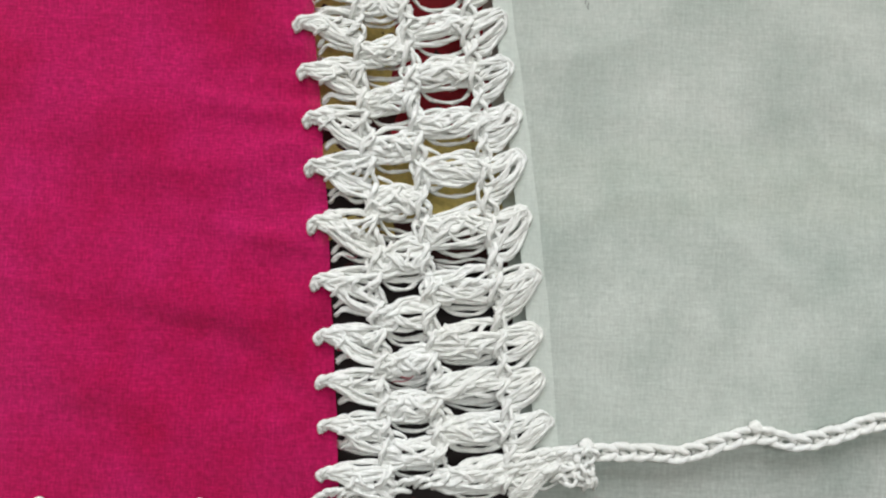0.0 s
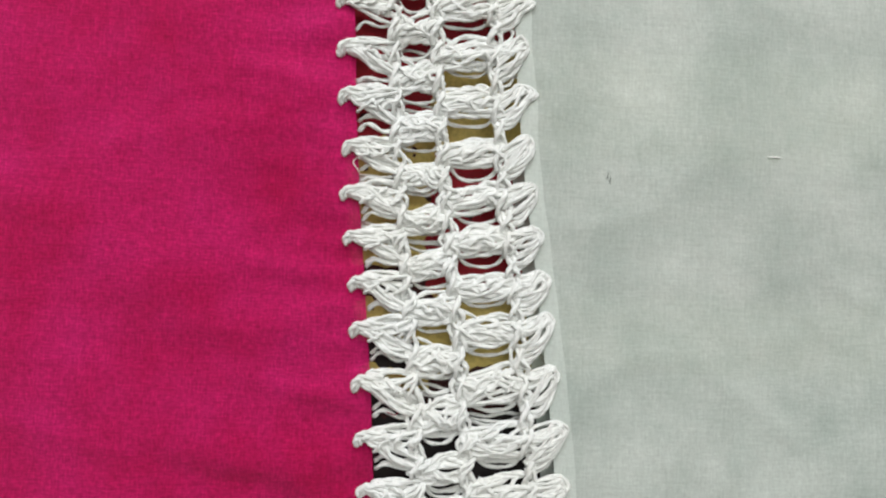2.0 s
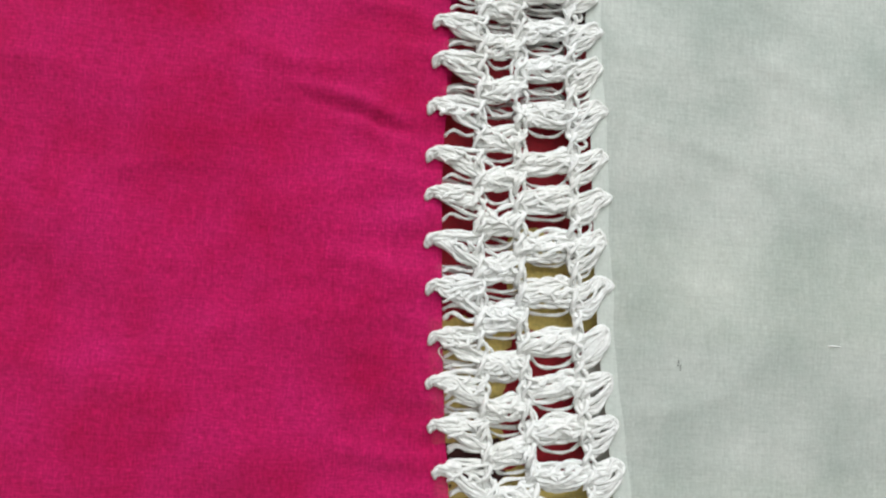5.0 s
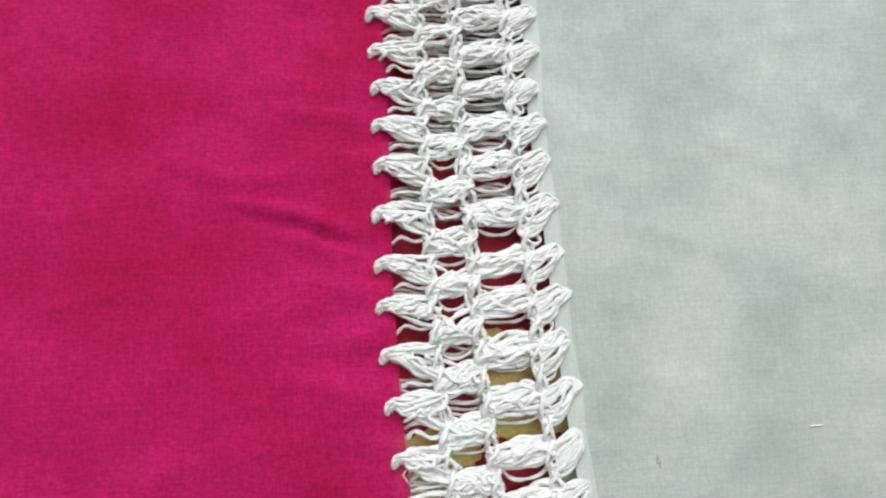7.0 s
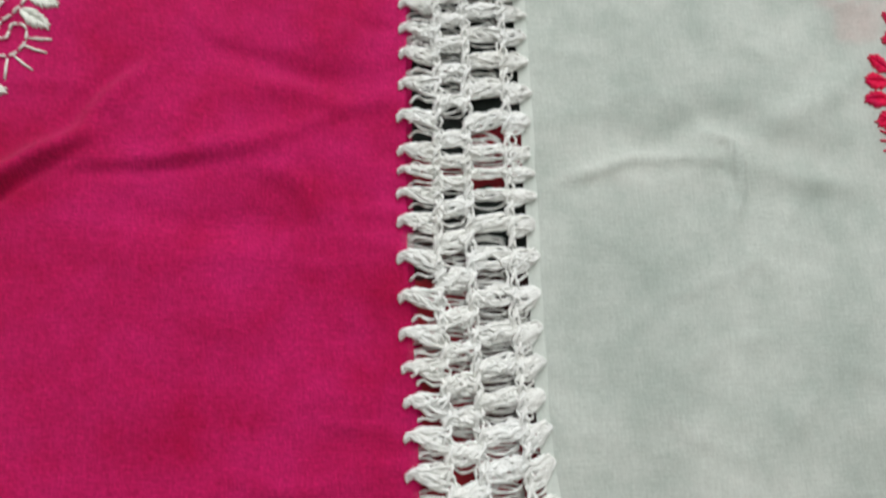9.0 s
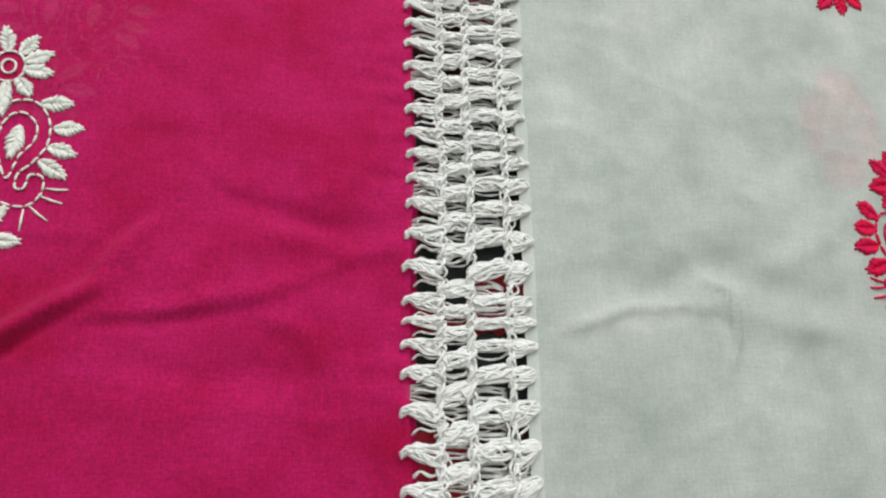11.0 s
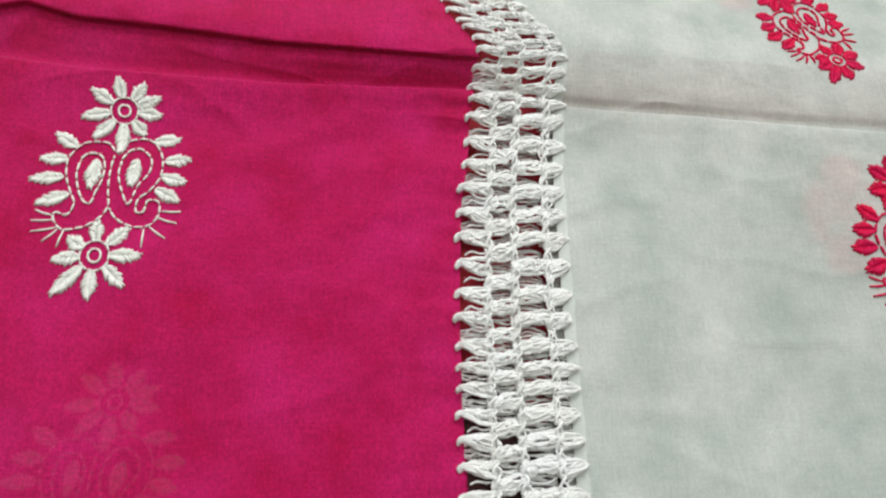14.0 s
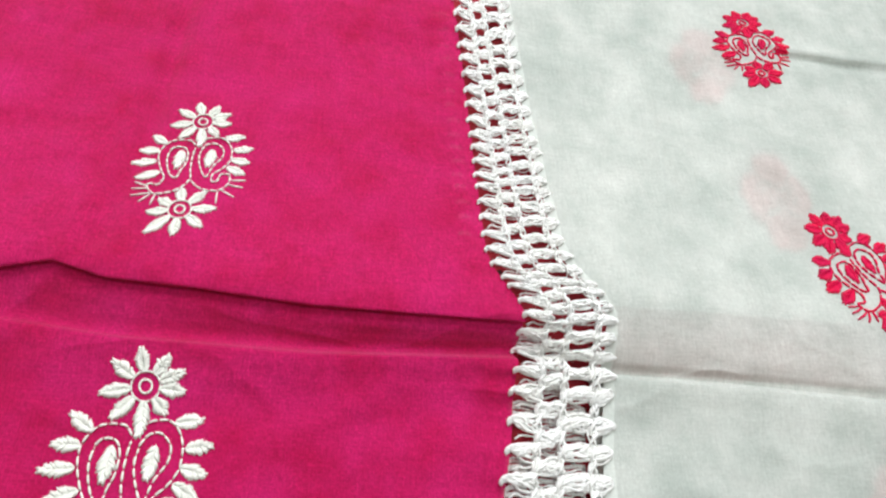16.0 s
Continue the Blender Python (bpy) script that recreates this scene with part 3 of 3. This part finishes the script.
def picot_shell(s, p, r):
    """A fan of stitches gathered into a hooked tip that bites over the magenta edge."""
    st = Strands()
    tip = j(0.010)
    tilt = line(s, [(0.10, 0.10), (0.22, 0.02)]) * p
    wide = line(s, [(0.05, 0.84), (0.11, 0.66), (0.60, 0.68)])
    y = s + 0.08 * p
    for i in range(13):
        u = (i + 0.5) / 8 - 0.5 if i < 8 else (i - 8 + 0.5) / 5 - 0.5
        top = 0.0 if i < 8 else 0.0006
        v = u + (j(0.14) if i < 8 else rng.choice((-1, 1)) * rng.uniform(0.25, 0.7))
        v = max(-0.5, min(0.5, v))
        yarn(st, [(tip + 0.055 + j(0.01), y + u * p * 0.13, 0.0014 + top), (0.11 + j(0.015), y + u * p * 0.42 + j(0.03 * p), 0.0019 + top - 0.0015 * u * u), (0.19 + j(0.02), s - 0.3 * tilt + (u + v) / 2 * p * 0.92 * wide + j(0.04 * p), 0.0020 + top - 0.002 * u * u + j(0.0004)), (SPINES[0] + 0.015 + j(0.015), s - tilt + v * p * wide * 0.94, 0.0010 + top)], r * 1.15, 4)
    wraps(st, 0.10, SPINES[0], s - 0.01 * p, p, 3 if s < 0.2 else 2, 0.42 * wide, r * 0.95, 0.0028)
    # the hook: two or three strands lying close together
    yarn(st, [(0.15, y + 0.10 * p, 0.0024), (tip + 0.07, y + 0.10 * p, 0.0024), (tip + 0.030, y + 0.06 * p, 0.0021), (tip + 0.008, y - 0.06 * p, 0.0016), (tip + 0.014, y - 0.19 * p, 0.0007)], r * 1.45, 4)
    yarn(st, [(0.14, y - 0.01 * p, 0.0022), (tip + 0.065, y + 0.01 * p, 0.0022), (tip + 0.034, y - 0.02 * p, 0.0017), (tip + 0.026, y - 0.14 * p, 0.0008)], r * 1.4, 4)
    yarn(st, [(0.15, y - 0.12 * p, 0.0018), (tip + 0.08, y - 0.06 * p, 0.0018), (tip + 0.040, y - 0.07 * p, 0.0013)], r * 1.25, 3)
    # slack strands below the fan
    for k in range(2 if s < 0.08 else 1):
        e = s - 0.50 * p + j(0.06 * p) + 0.12 * p * k
        yarn(st, [(0.09, e - 0.04 * p, -0.0006), (0.14, e + 0.10 * p + j(0.06 * p), 0.0005 + j(0.0003)), (0.21, e + 0.01 * p + j(0.05 * p), 0.0007), (SPINES[0], e + 0.06 * p + j(0.06 * p), 0.0005)], r, 4)
    return st


def edge_shell(s, p, r):
    """Nested loops that open from the last spine and close in a rounded tip lying on the white hem."""
    st = Strands()
    rise = line(s, [(0.10, 1.0), (0.22, 0.35)]) * p
    top = s + 0.24 * rise + j(0.05 * p)
    end = 0.990 + j(0.025)
    wide = line(s, [(0.05, 0.80), (0.11, 0.66), (0.60, 0.66)])
    for i in range(4):
        k = 1 - i * 0.24 + j(0.04)
        reach = end - 0.016 * i - 0.010 * rng.random()
        a, b = (0.46 * k) * wide * p, (-0.50 * k) * wide * p
        h = 0.0013 + 0.00028 * i
        yarn(st, [(SPINES[2] - 0.015 + j(0.012), s + a * 0.9 - 0.16 * rise, 0.0010), (0.855 + j(0.012), s + a - 0.04 * rise + j(0.04 * p), h + 0.0004), (0.935 + j(0.01), top - 0.06 * rise + a * 0.62 + j(0.03 * p), h + j(0.0003)), (reach, top + j(0.03 * p), h - 0.0002),
                  (0.94 + j(0.01), top + b * 0.50 - 0.08 * rise + j(0.03 * p), h + j(0.0003)), (0.865 + j(0.012), s + b * 0.95 - 0.05 * rise + j(0.04 * p), h + 0.0004), (SPINES[2] - 0.010 + j(0.012), s + b * 0.9 - 0.16 * rise, 0.0010)], r * 1.2, 4)
    for i in range(5):
        u, v = j(0.5), j(0.35)
        yarn(st, [(SPINES[2] - 0.015, s + u * p * wide - 0.16 * rise, 0.0012), (0.86 + j(0.02), s + (u + v) * 0.5 * p * wide, 0.0028), (0.925 + j(0.02), top + v * p * 0.6, 0.0024), (end - 0.03 + j(0.015), top + v * p * 0.2, 0.0014)], r, 4)
    return st


def block(f0, f1, s, p, r):
    st = Strands()
    tidy = s > 0.20
    wide = line(s, [(0.0, 0.94), (0.03, 0.86), (0.10, 0.84), (0.12, 0.80), (0.20, 0.80), (0.215, 0.76), (0.27, 0.76), (0.30, 0.86), (0.60, 0.88)])
    bundle(st, f0, f1, s, p, 9, 0.62 * wide + j(0.04), r * 1.25, 0.0008, 0.0019, 0.22)
    bundle(st, f0, f1, s + j(0.03 * p), p, 5, 0.54 * wide + j(0.05), r * 1.15, 0.0012, 0.0024, 0.45 if tidy else 0.75)
    wraps(st, f0, f1, s, p, 2 if tidy else 4, 0.46 * wide, r * 1.0, 0.0024)
    # slack arcs that hang into the opening below
    w = f1 - f0
    for i in range(rng.choice((0, 0, 1)) if tidy else 1 if s > 0.02 else 3):
        a = s - (0.26 + j(0.06)) * p
        sag = (0.20 + j(0.14)) * p
        yarn(st, [(f0 + 0.01 + j(0.01), a + 0.06 * p, 0.0006), (f0 + w * (0.22 + j(0.06)), a - sag * 0.8, -0.0002), (f0 + w * (0.52 + j(0.10)), a - sag, -0.0004), (f0 + w * (0.82 + j(0.06)), a - sag * 0.6, -0.0002), (f1 - 0.01 + j(0.01), a + 0.10 * p, 0.0006)], r * 0.85, 4)
    return st


def lace_band():
    spine = Strands()
    n = len(PICOTS)
    pitch = [(PICOTS[min(i + 1, n - 1)] - PICOTS[max(i - 1, 0)]) / (min(i + 1, n - 1) - max(i - 1, 0)) for i in range(n)]
    size = [0.00051 * min(1.0, p / 0.0100) ** 0.6 * line(s, [(0.06, 1.0), (0.20, 0.90), (0.30, 0.86)]) for s, p in zip(PICOTS, pitch)]
    # three chains of slanting loops along the band
    for f, shift in zip(SPINES, (0.0, 0.5, 0.0)):
        for i in range(n - 1):
            s, p, r = PICOTS[i] + shift * pitch[i], pitch[i], size[i]
            # chain links that climb slantwise from block to block, and slack posts beside the openings
            for half in (0.0, 0.5):
                a = s + (half - 0.30 + j(0.05)) * p
                yarn(spine, [(f - 0.028 + j(0.01), a, 0.0012), (f - 0.020 + j(0.01), a + 0.22 * p, 0.0027 + j(0.0003)), (f + 0.010 + j(0.012), a + 0.44 * p, 0.0026 + j(0.0003)), (f + 0.024 + j(0.01), a + 0.62 * p, 0.0012)], r * 1.2, 4)
                yarn(spine, [(f + 0.026 + j(0.01), a + 0.02 * p, 0.0012), (f + 0.024 + j(0.012), a + 0.20 * p, 0.0022 + j(0.0003)), (f + 0.002 + j(0.012), a + 0.36 * p, 0.0020), (f - 0.012 + j(0.01), a + 0.55 * p, 0.0010)], r * 1.1, 4)
            for k in range(2):
                a = s + (0.28 + j(0.12)) * p
                g = f + j(0.03)
                yarn(spine, [(g + j(0.02), a, 0.0009), (g + j(0.025), a + 0.22 * p, 0.0014 + j(0.0003)), (g + j(0.025), a + 0.42 * p, 0.0014 + j(0.0003)), (g + j(0.02), a + 0.66 * p, 0.0009)], r, 4)
            if rng.random() < (0.5 if s < 0.2 else 0.25):
                a = s + (0.55 + j(0.1)) * p
                yarn(spine, [(f + 0.01, a - 0.15 * p, 0.0012), (f + 0.06 + j(0.03), a - 0.05 * p, 0.0010), (f + 0.08 + j(0.03), a + 0.16 * p, 0.0011), (f + 0.03, a + 0.32 * p, 0.0013)], r * 0.85, 4)
    band = spine.make("lace_band", YARN, cloth, "white crochet lace band with hooked picots")
    for i in range(n):
        s, p, r = PICOTS[i], pitch[i], size[i]
        picot_shell(s, p, r).make("picot_shell", YARN, band)
        if i < n - 1:
            block(SPINES[0], SPINES[1], s + 0.52 * p, p, r).make("block_stitch", YARN, band)
        block(SPINES[1], SPINES[2], s + 0.06 * p, p, r).make("block_stitch", YARN, band)
        edge_shell(s + 0.02 * p, p, r).make("edge_shell", YARN, band)
    return band


band = lace_band()


# lace of the lower layer, seen through the openings
def lower_lace():
    st = Strands()
    for s in PICOTS[:53]:
        share = line(s, [(-0.05, 0.15), (0.0, 0.2), (0.02, 0.25), (0.06, 0.4), (0.07, 0.25), (0.10, 0.4), (0.125, 0.85), (0.20, 0.9), (0.205, 0.15), (0.255, 0.15), (0.27, 0.9), (0.36, 1.0), (0.46, 0.9)])
        for f in (0.18, 0.40, 0.65, 0.89):
            if rng.random() < share * (0.5 if f < 0.2 else 1.0):
                e = s + j(0.0012) + (0.006 if f in (0.18, 0.65) else 0.0015)
                for k in range(3 if s < 0.11 else 6):
                    o = 0.0011 * (k - 2.5)
                    pts = [lay(across(f - 0.13, s), e + o * 0.6 + j(0.0004), -0.0032, z=0), lay(across(f - 0.04, s), e + o + j(0.0008), -0.0020 + j(0.0005), z=0), lay(across(f + 0.05, s), e + o + j(0.0008), -0.0020 + j(0.0005), z=0), lay(across(f + 0.13, s), e + o * 0.6 + j(0.0004), -0.0032, z=0)]
                    st.tube(curve(pts, 3), 0.00042, 5, uneven=0.3)
    return tagged(st.make("lower_lace", YARN, cloth, "lower layer of crochet lace in shade"), kind="stuff")


lower_lace()


# loops of the lower lace that show faintly through the far magenta
def lower_tips():
    st = Strands()
    for s in PICOTS[60:]:
        x = line(s, TIP_LEFT) - 0.0065 + j(0.0006)
        for k in (0, 1):
            st.tube(curve([lay(x - 0.0028, s + 0.0010 * k + j(0.0003), -0.0012), lay(x, s + 0.0007 + 0.0010 * k, -0.0009), lay(x + 0.0030, s + 0.0010 * k, -0.0011)], 3), 0.0006, 5)
    return tagged(st.make("lower_lace", YARN, cloth, "picots of the lower layer under magenta cotton"), kind="stuff")


lower_tips()


# crochet braid along the lower hem
def braid(name, points, r, picots):
    st = Strands()
    path = curve([(x, s, 0) for x, s in points], 24)
    walked, loops = 0.0, []
    for a, b in zip(path, path[1:]):
        walked += (b - a).length
        if walked > 0.0036:
            walked = 0.0
            loops.append((b, (b - a).normalized()))
    for p, way in loops:
        side = Vector((-way.y, way.x, 0))
        for m in (1, -1):
            pts = []
            for d, o, h in ((-0.0030, 0.0003 * m, 0.0006), (-0.0010, 0.0012 * m, 0.0013), (0.0018, 0.0012 * m, 0.0018), (0.0040, 0.0002 * m, 0.0014)):
                q = p + way * d + side * (o + j(0.00015))
                pts.append(lay(q.x, q.y, h))
            st.tube(curve(pts, 3), r, 6, uneven=0.22)
    for x, s in picots:
        for k in range(5):
            a = -0.9 + 0.45 * k
            pts = [lay(x + 0.0013 * math.sin(a) * m, s + 0.0024 * m * math.cos(a) * 0.9, 0.0016 + 0.0006 * math.sin(m * 3)) for m in (0.0, 0.35, 0.7, 1.0)]
            st.tube(curve(pts, 3), r * 1.1, 6)
    return st.make(name, YARN, cloth, "white crochet chain edging")


braid("edging_braid", [(0.030, -0.0363), (0.043, -0.0358), (0.052, -0.0360), (0.060, -0.0335), (0.0675, -0.0318), (0.076, -0.0332), (0.0853, -0.0314), (0.096, -0.0287), (0.13, -0.026), (0.20, -0.020)], 0.00072, [(0.0312, -0.0355), (0.0668, -0.0310), (0.105, -0.028)])
braid("edging_braid", [(-0.35, -0.058), (-0.2, -0.054), (-0.084, -0.0520), (-0.03, -0.0510)], 0.00072, [(-0.0834, -0.0497), (-0.12, -0.051), (-0.05, -0.0495)])


def lace_end():
    """Crowded stitches that close the lower end of the lace."""
    st = Strands()
    for i in range(44):
        u = i / 43
        x = -0.0255 + 0.054 * u
        s = -0.0475 + 0.0075 * u + j(0.0007)
        a = 0.9 + j(0.6)
        pts = [lay(x - 0.0022, s - 0.0006 + j(0.0006), 0.0007), lay(x - 0.0004, s + 0.0012 + j(0.0008), 0.0024), lay(x + 0.0022, s + 0.0006 * a + j(0.0006), 0.0009)]
        st.tube(curve(pts, 4), 0.00055, 6)
        if u > 0.66:
            for k in range(3):
                q = s + 0.0016 * k + j(0.0012)
                st.tube(curve([lay(x - 0.003 + j(0.001), q - 0.001, 0.001), lay(x, q + 0.0008 + j(0.001), 0.003 + j(0.0006)), lay(x + 0.0032, q + 0.0012 + j(0.001), 0.0012)], 4), 0.00055, 6)
    for k in range(26):
        cx, cs, a = 0.0296 + j(0.0026), -0.0395 + j(0.0032), j(3.1)
        o = Vector((math.cos(a), math.sin(a), 0)) * 0.0024
        st.tube(curve([lay(cx - o.x, cs - o.y, 0.0008), lay(cx - o.y * 0.5 + j(0.0008), cs + o.x * 0.5, 0.0032 + j(0.0007)), lay(cx + o.x, cs + o.y, 0.0010)], 4), 0.00050, 6, uneven=0.25)
    return st.make("lace_end", YARN, cloth, "dense white crochet corner")


lace_end()


# loose red threads caught in the lace
def loose_threads():
    st = Strands()
    for f, s, ln in ((0.17, -0.015, 0.005), (0.20, -0.0165, 0.006), (0.36, -0.0195, 0.011), (0.40, -0.0200, 0.009), (0.34, -0.0205, 0.007), (0.62, -0.0225, 0.010), (0.66, -0.0235, 0.006), (0.20, 0.0055, 0.004), (0.14, -0.0150, 0.004)):
        x = across(f, s)
        turn = j(1.0)
        pts = [lay(x + ln * (k - 1.5) / 3 * math.cos(turn) + j(0.0008), s + ln * (k - 1.5) / 3 * math.sin(turn) + j(0.0012), 0.0012 + j(0.0006)) for k in range(4)]
        st.tube(curve(pts, 5), 0.00011, 4)
    return st.make("loose_thread", RED_FLOSS, cloth, "frayed crimson thread ends")


loose_threads()

# ---- embroidery ----
# the motif on a sheet 660 wide and 1040 high: flowers above and below a pair of paisleys
TOP_PETALS = [(378, 45), (490, 85), (545, 155), (545, 235), (470, 315), (370, 385), (262, 310), (218, 210), (265, 90)]
LOW_PETALS = [(275, 705), (395, 745), (440, 865), (370, 975), (235, 1005), (105, 970), (110, 840), (165, 760)]
LEAVES = [(190, 355, 105, 285), (150, 405, 40, 390), (135, 485, 5, 480), (160, 565, 30, 590), (510, 355, 620, 355), (555, 455, 660, 455), (540, 525, 635, 560), (512, 578, 600, 640)]
KERNELS = [(272, 415, 240, 552), (440, 432, 408, 560)]
PAISLEY_L = [(345, 385), (315, 345), (240, 335), (190, 355), (150, 410), (145, 480), (165, 560), (180, 610), (150, 655), (105, 640), (97, 668), (130, 715), (190, 720), (260, 700), (315, 640), (318, 560), (328, 470), (345, 400)]
PAISLEY_R = [(352, 395), (375, 360), (430, 340), (490, 345), (530, 385), (548, 450), (535, 530), (490, 585), (440, 620), (430, 670), (460, 675), (480, 630), (525, 640), (520, 700), (470, 740), (400, 730), (345, 690), (318, 640)]
TEAR_L = [(205, 410), (235, 388), (285, 400), (303, 450), (292, 520), (265, 570), (245, 615), (215, 600), (195, 540), (190, 470), (205, 410)]
TEAR_R = [(375, 430), (410, 392), (460, 390), (500, 440), (490, 500), (440, 560), (400, 635), (375, 580), (362, 500), (375, 430)]
CLAWS = [(90, 650, 25, 620), (100, 670, 10, 665), (110, 705, 10, 712), (115, 715, 55, 760), (140, 720, 115, 790), (535, 680, 615, 690), (515, 705, 595, 740), (480, 740, 545, 800), (460, 750, 450, 830)]


def motif(x, s, turn, wide, tall, material, full, parent, label, depth=0.0):
    """One embroidered motif, its middle at x, s. full: how heavily it is stitched."""
    c, sn = math.cos(radians(turn)), math.sin(radians(turn))

    def at(px, py, h=0.0):
        a, b = (px - 330) * wide / 660, (525 - py) * tall / 1040
        return lay(x + a * c - b * sn, s + a * sn + b * c, h + depth)

    def petal(x0, y0, x1, y1, width):
        """A petal of slanting satin stitches on both sides of a rib, over a low pad."""
        dx, dy = x1 - x0, y1 - y0
        ln = math.hypot(dx, dy)
        nx, ny = -dy / ln, dx / ln
        st = Strands()
        unit = wide / 660

        def wing(t):
            return width * max(0.12, math.sin(math.pi * min(1.0, 0.08 + 0.86 * t ** 1.15)))

        rows, cols = 6, 3
        for i in range(rows):
            t = 0.04 + 0.88 * i / (rows - 1)
            for k in range(cols):
                u = (k / (cols - 1) * 2 - 1) * 0.8
                st.verts.append(at(x0 + dx * t + nx * wing(t) * u, y0 + dy * t + ny * wing(t) * u, 0.0001 + 0.0003 * (1 - u * u)))
        for i in range(rows - 1):
            for k in range(cols - 1):
                st.faces.append((i * cols + k, i * cols + k + 1, (i + 1) * cols + k + 1, (i + 1) * cols + k))
        count = max(6, round(ln / 11))
        for side in (1, -1):
            for i in range(count):
                t = 0.02 + 0.80 * i / (count - 1) + rng.uniform(-0.02, 0.02)
                e = min(1.04, t + 0.20 + rng.uniform(-0.04, 0.06))
                w = wing(min(e, 0.97)) * rng.uniform(0.86, 1.12) * side
                w0 = -0.06 * w
                pts = [at(x0 + dx * t + nx * w0, y0 + dy * t + ny * w0, 0.00035), at(x0 + dx * (t + e) / 2 + nx * w * 0.55, y0 + dy * (t + e) / 2 + ny * w * 0.55, 0.00050 + rng.uniform(0, 0.00016)), at(x0 + dx * e + nx * w, y0 + dy * e + ny * w, 0.00015)]
                st.tube(pts, max(0.00022, 7.5 * unit * rng.uniform(0.8, 1.15)), 4, 0.6, 0.8)
        return st.verts, st.faces

    outline = Strands()

    def stitches(points, dash, gap, r):
        path, run, cut = curve([(px, py, 0) for px, py in points], 10), 0.0, []
        for a, b in zip(path, path[1:]):
            run += (b - a).length
            cut.append(a)
            if run > dash:
                if len(cut) > 1:
                    outline.tube([at(q.x, q.y, 0.0002 + (0.0003 if 0 < m < len(cut) - 1 else 0)) for m, q in enumerate(cut)], r, 5, 0.6)
                cut, run = [], -gap
        if len(cut) > 1:
            outline.tube([at(q.x, q.y, 0.0002) for q in cut], r, 5, 0.6)

    r = 0.00041 * (1.0 + 0.9 * (full - 1))
    for pts in (PAISLEY_L, PAISLEY_R, TEAR_L, TEAR_R):
        stitches(pts, 34 * full, 5, r)
    for x0, y0, x1, y1 in CLAWS:
        outline.tube([at(x0, y0, 0.0002), at((x0 + x1) / 2, (y0 + y1) / 2 + 4, 0.0005), at(x1, y1, 0.0002)], r, 5, 0.7)
    for cx, cy in ((393, 200), (268, 845)):
        stitches([(cx + 26 * math.cos(a * 0.7), cy + 28 * math.sin(a * 0.7)) for a in range(10)], 40, 3, r)
        stitches([(cx + 60 * math.cos(a * 0.63), cy + 62 * math.sin(a * 0.63)) for a in range(11)], 30, 16, r)
    ob = outline.make("embroidered_motif", material, parent, label)
    for (cx, cy), tips in (((393, 200), TOP_PETALS), ((268, 845), LOW_PETALS)):
        for px, py in tips:
            ln = math.hypot(px - cx, py - cy)
            k = 58 / ln
            v, f = petal(cx + (px - cx) * k, cy + (py - cy) * k, cx + (px - cx) * 1.07, cy + (py - cy) * 1.07, 31 * full)
            mesh_object("petal", v, f, material, ob)
    for x0, y0, x1, y1 in LEAVES:
        v, f = petal(x0, y0, x1 + (x1 - x0) * 0.08, y1 + (y1 - y0) * 0.08, 30 * full)
        mesh_object("leaf", v, f, material, ob)
    for x0, y0, x1, y1 in KERNELS:
        v, f = petal(x0, y0, x1, y1, 34)
        mesh_object("seed", v, f, material, ob)
    return ob


W, H = 0.0510, 0.0895
for x, s, turn, w, h in ((-0.1563, 0.4248, 8.5, W * 1.04, H * 1.03), (-0.1628, 0.2732, 7, W * 1.02, H * 1.01), (-0.1572, 0.5468, 13.6, W * 0.92, H * 0.76), (-0.1680, 0.1240, 7, W, H)):
    motif(x, s, turn, w, h, WHITE_FLOSS, 1.0, cloth, "white floral motif with two paisleys")
for x, s, turn, w, h in ((0.1540, 0.4078, 8.7, W, H * 1.03), (0.1615, 0.2575, 8, W, H), (0.1378, 0.5225, 30, W * 0.96, H * 0.74), (0.1268, 0.6610, 16, W * 0.95, H * 0.68)):
    motif(x, s, turn, w, h, PINK_FLOSS, 1.42, cloth, "crimson floral motif with two paisleys")
# motifs of the lower layer that show faintly through
motif(-0.1470, 0.3220, 4, W, H * 0.9, WHITE_FLOSS, 1.1, cloth, "white motif of the lower layer", -0.0026)
for x, s in ((0.1300, 0.4250), (0.1430, 0.3100), (0.1130, 0.5600), (0.0950, 0.6450)):
    motif(x, s, 5, W * 0.75, H * 0.65, PINK_FLOSS, 2.6, cloth, "crimson motif of the lower layer", -0.0024)


# small flaws: a thick weft slub, dark lint, a stray loop of white yarn
def flaw(name, points, radius, material, label):
    st = Strands()
    st.tube(curve([lay(x, s, h) for x, s, h in points], 5), radius, 5, 0.4)
    return st.make(name, material, cloth, label)


flaw("slub", [(0.0698, 0.0678, 0.0), (0.0718, 0.0679, 0.00025), (0.0738, 0.0678, 0.0)], 0.00022, YARN, "thick white weft slub")
flaw("lint", [(0.0301, 0.0609, 0.0002), (0.0303, 0.0617, 0.0003), (0.0304, 0.0626, 0.0002)], 0.00007, LINT, "dark fibre")
flaw("lint", [(0.0309, 0.0598, 0.0002), (0.0308, 0.0606, 0.0003), (0.0311, 0.0615, 0.0002)], 0.00007, LINT, "dark fibre")
flaw("stray_loop", [(-0.0291, 0.0593, 0.0004), (-0.0299, 0.0605, 0.0012), (-0.0308, 0.0619, 0.0008), (-0.0299, 0.0631, 0.0010), (-0.0285, 0.0631, 0.0006)], 0.00013, YARN, "stray loop of white thread")
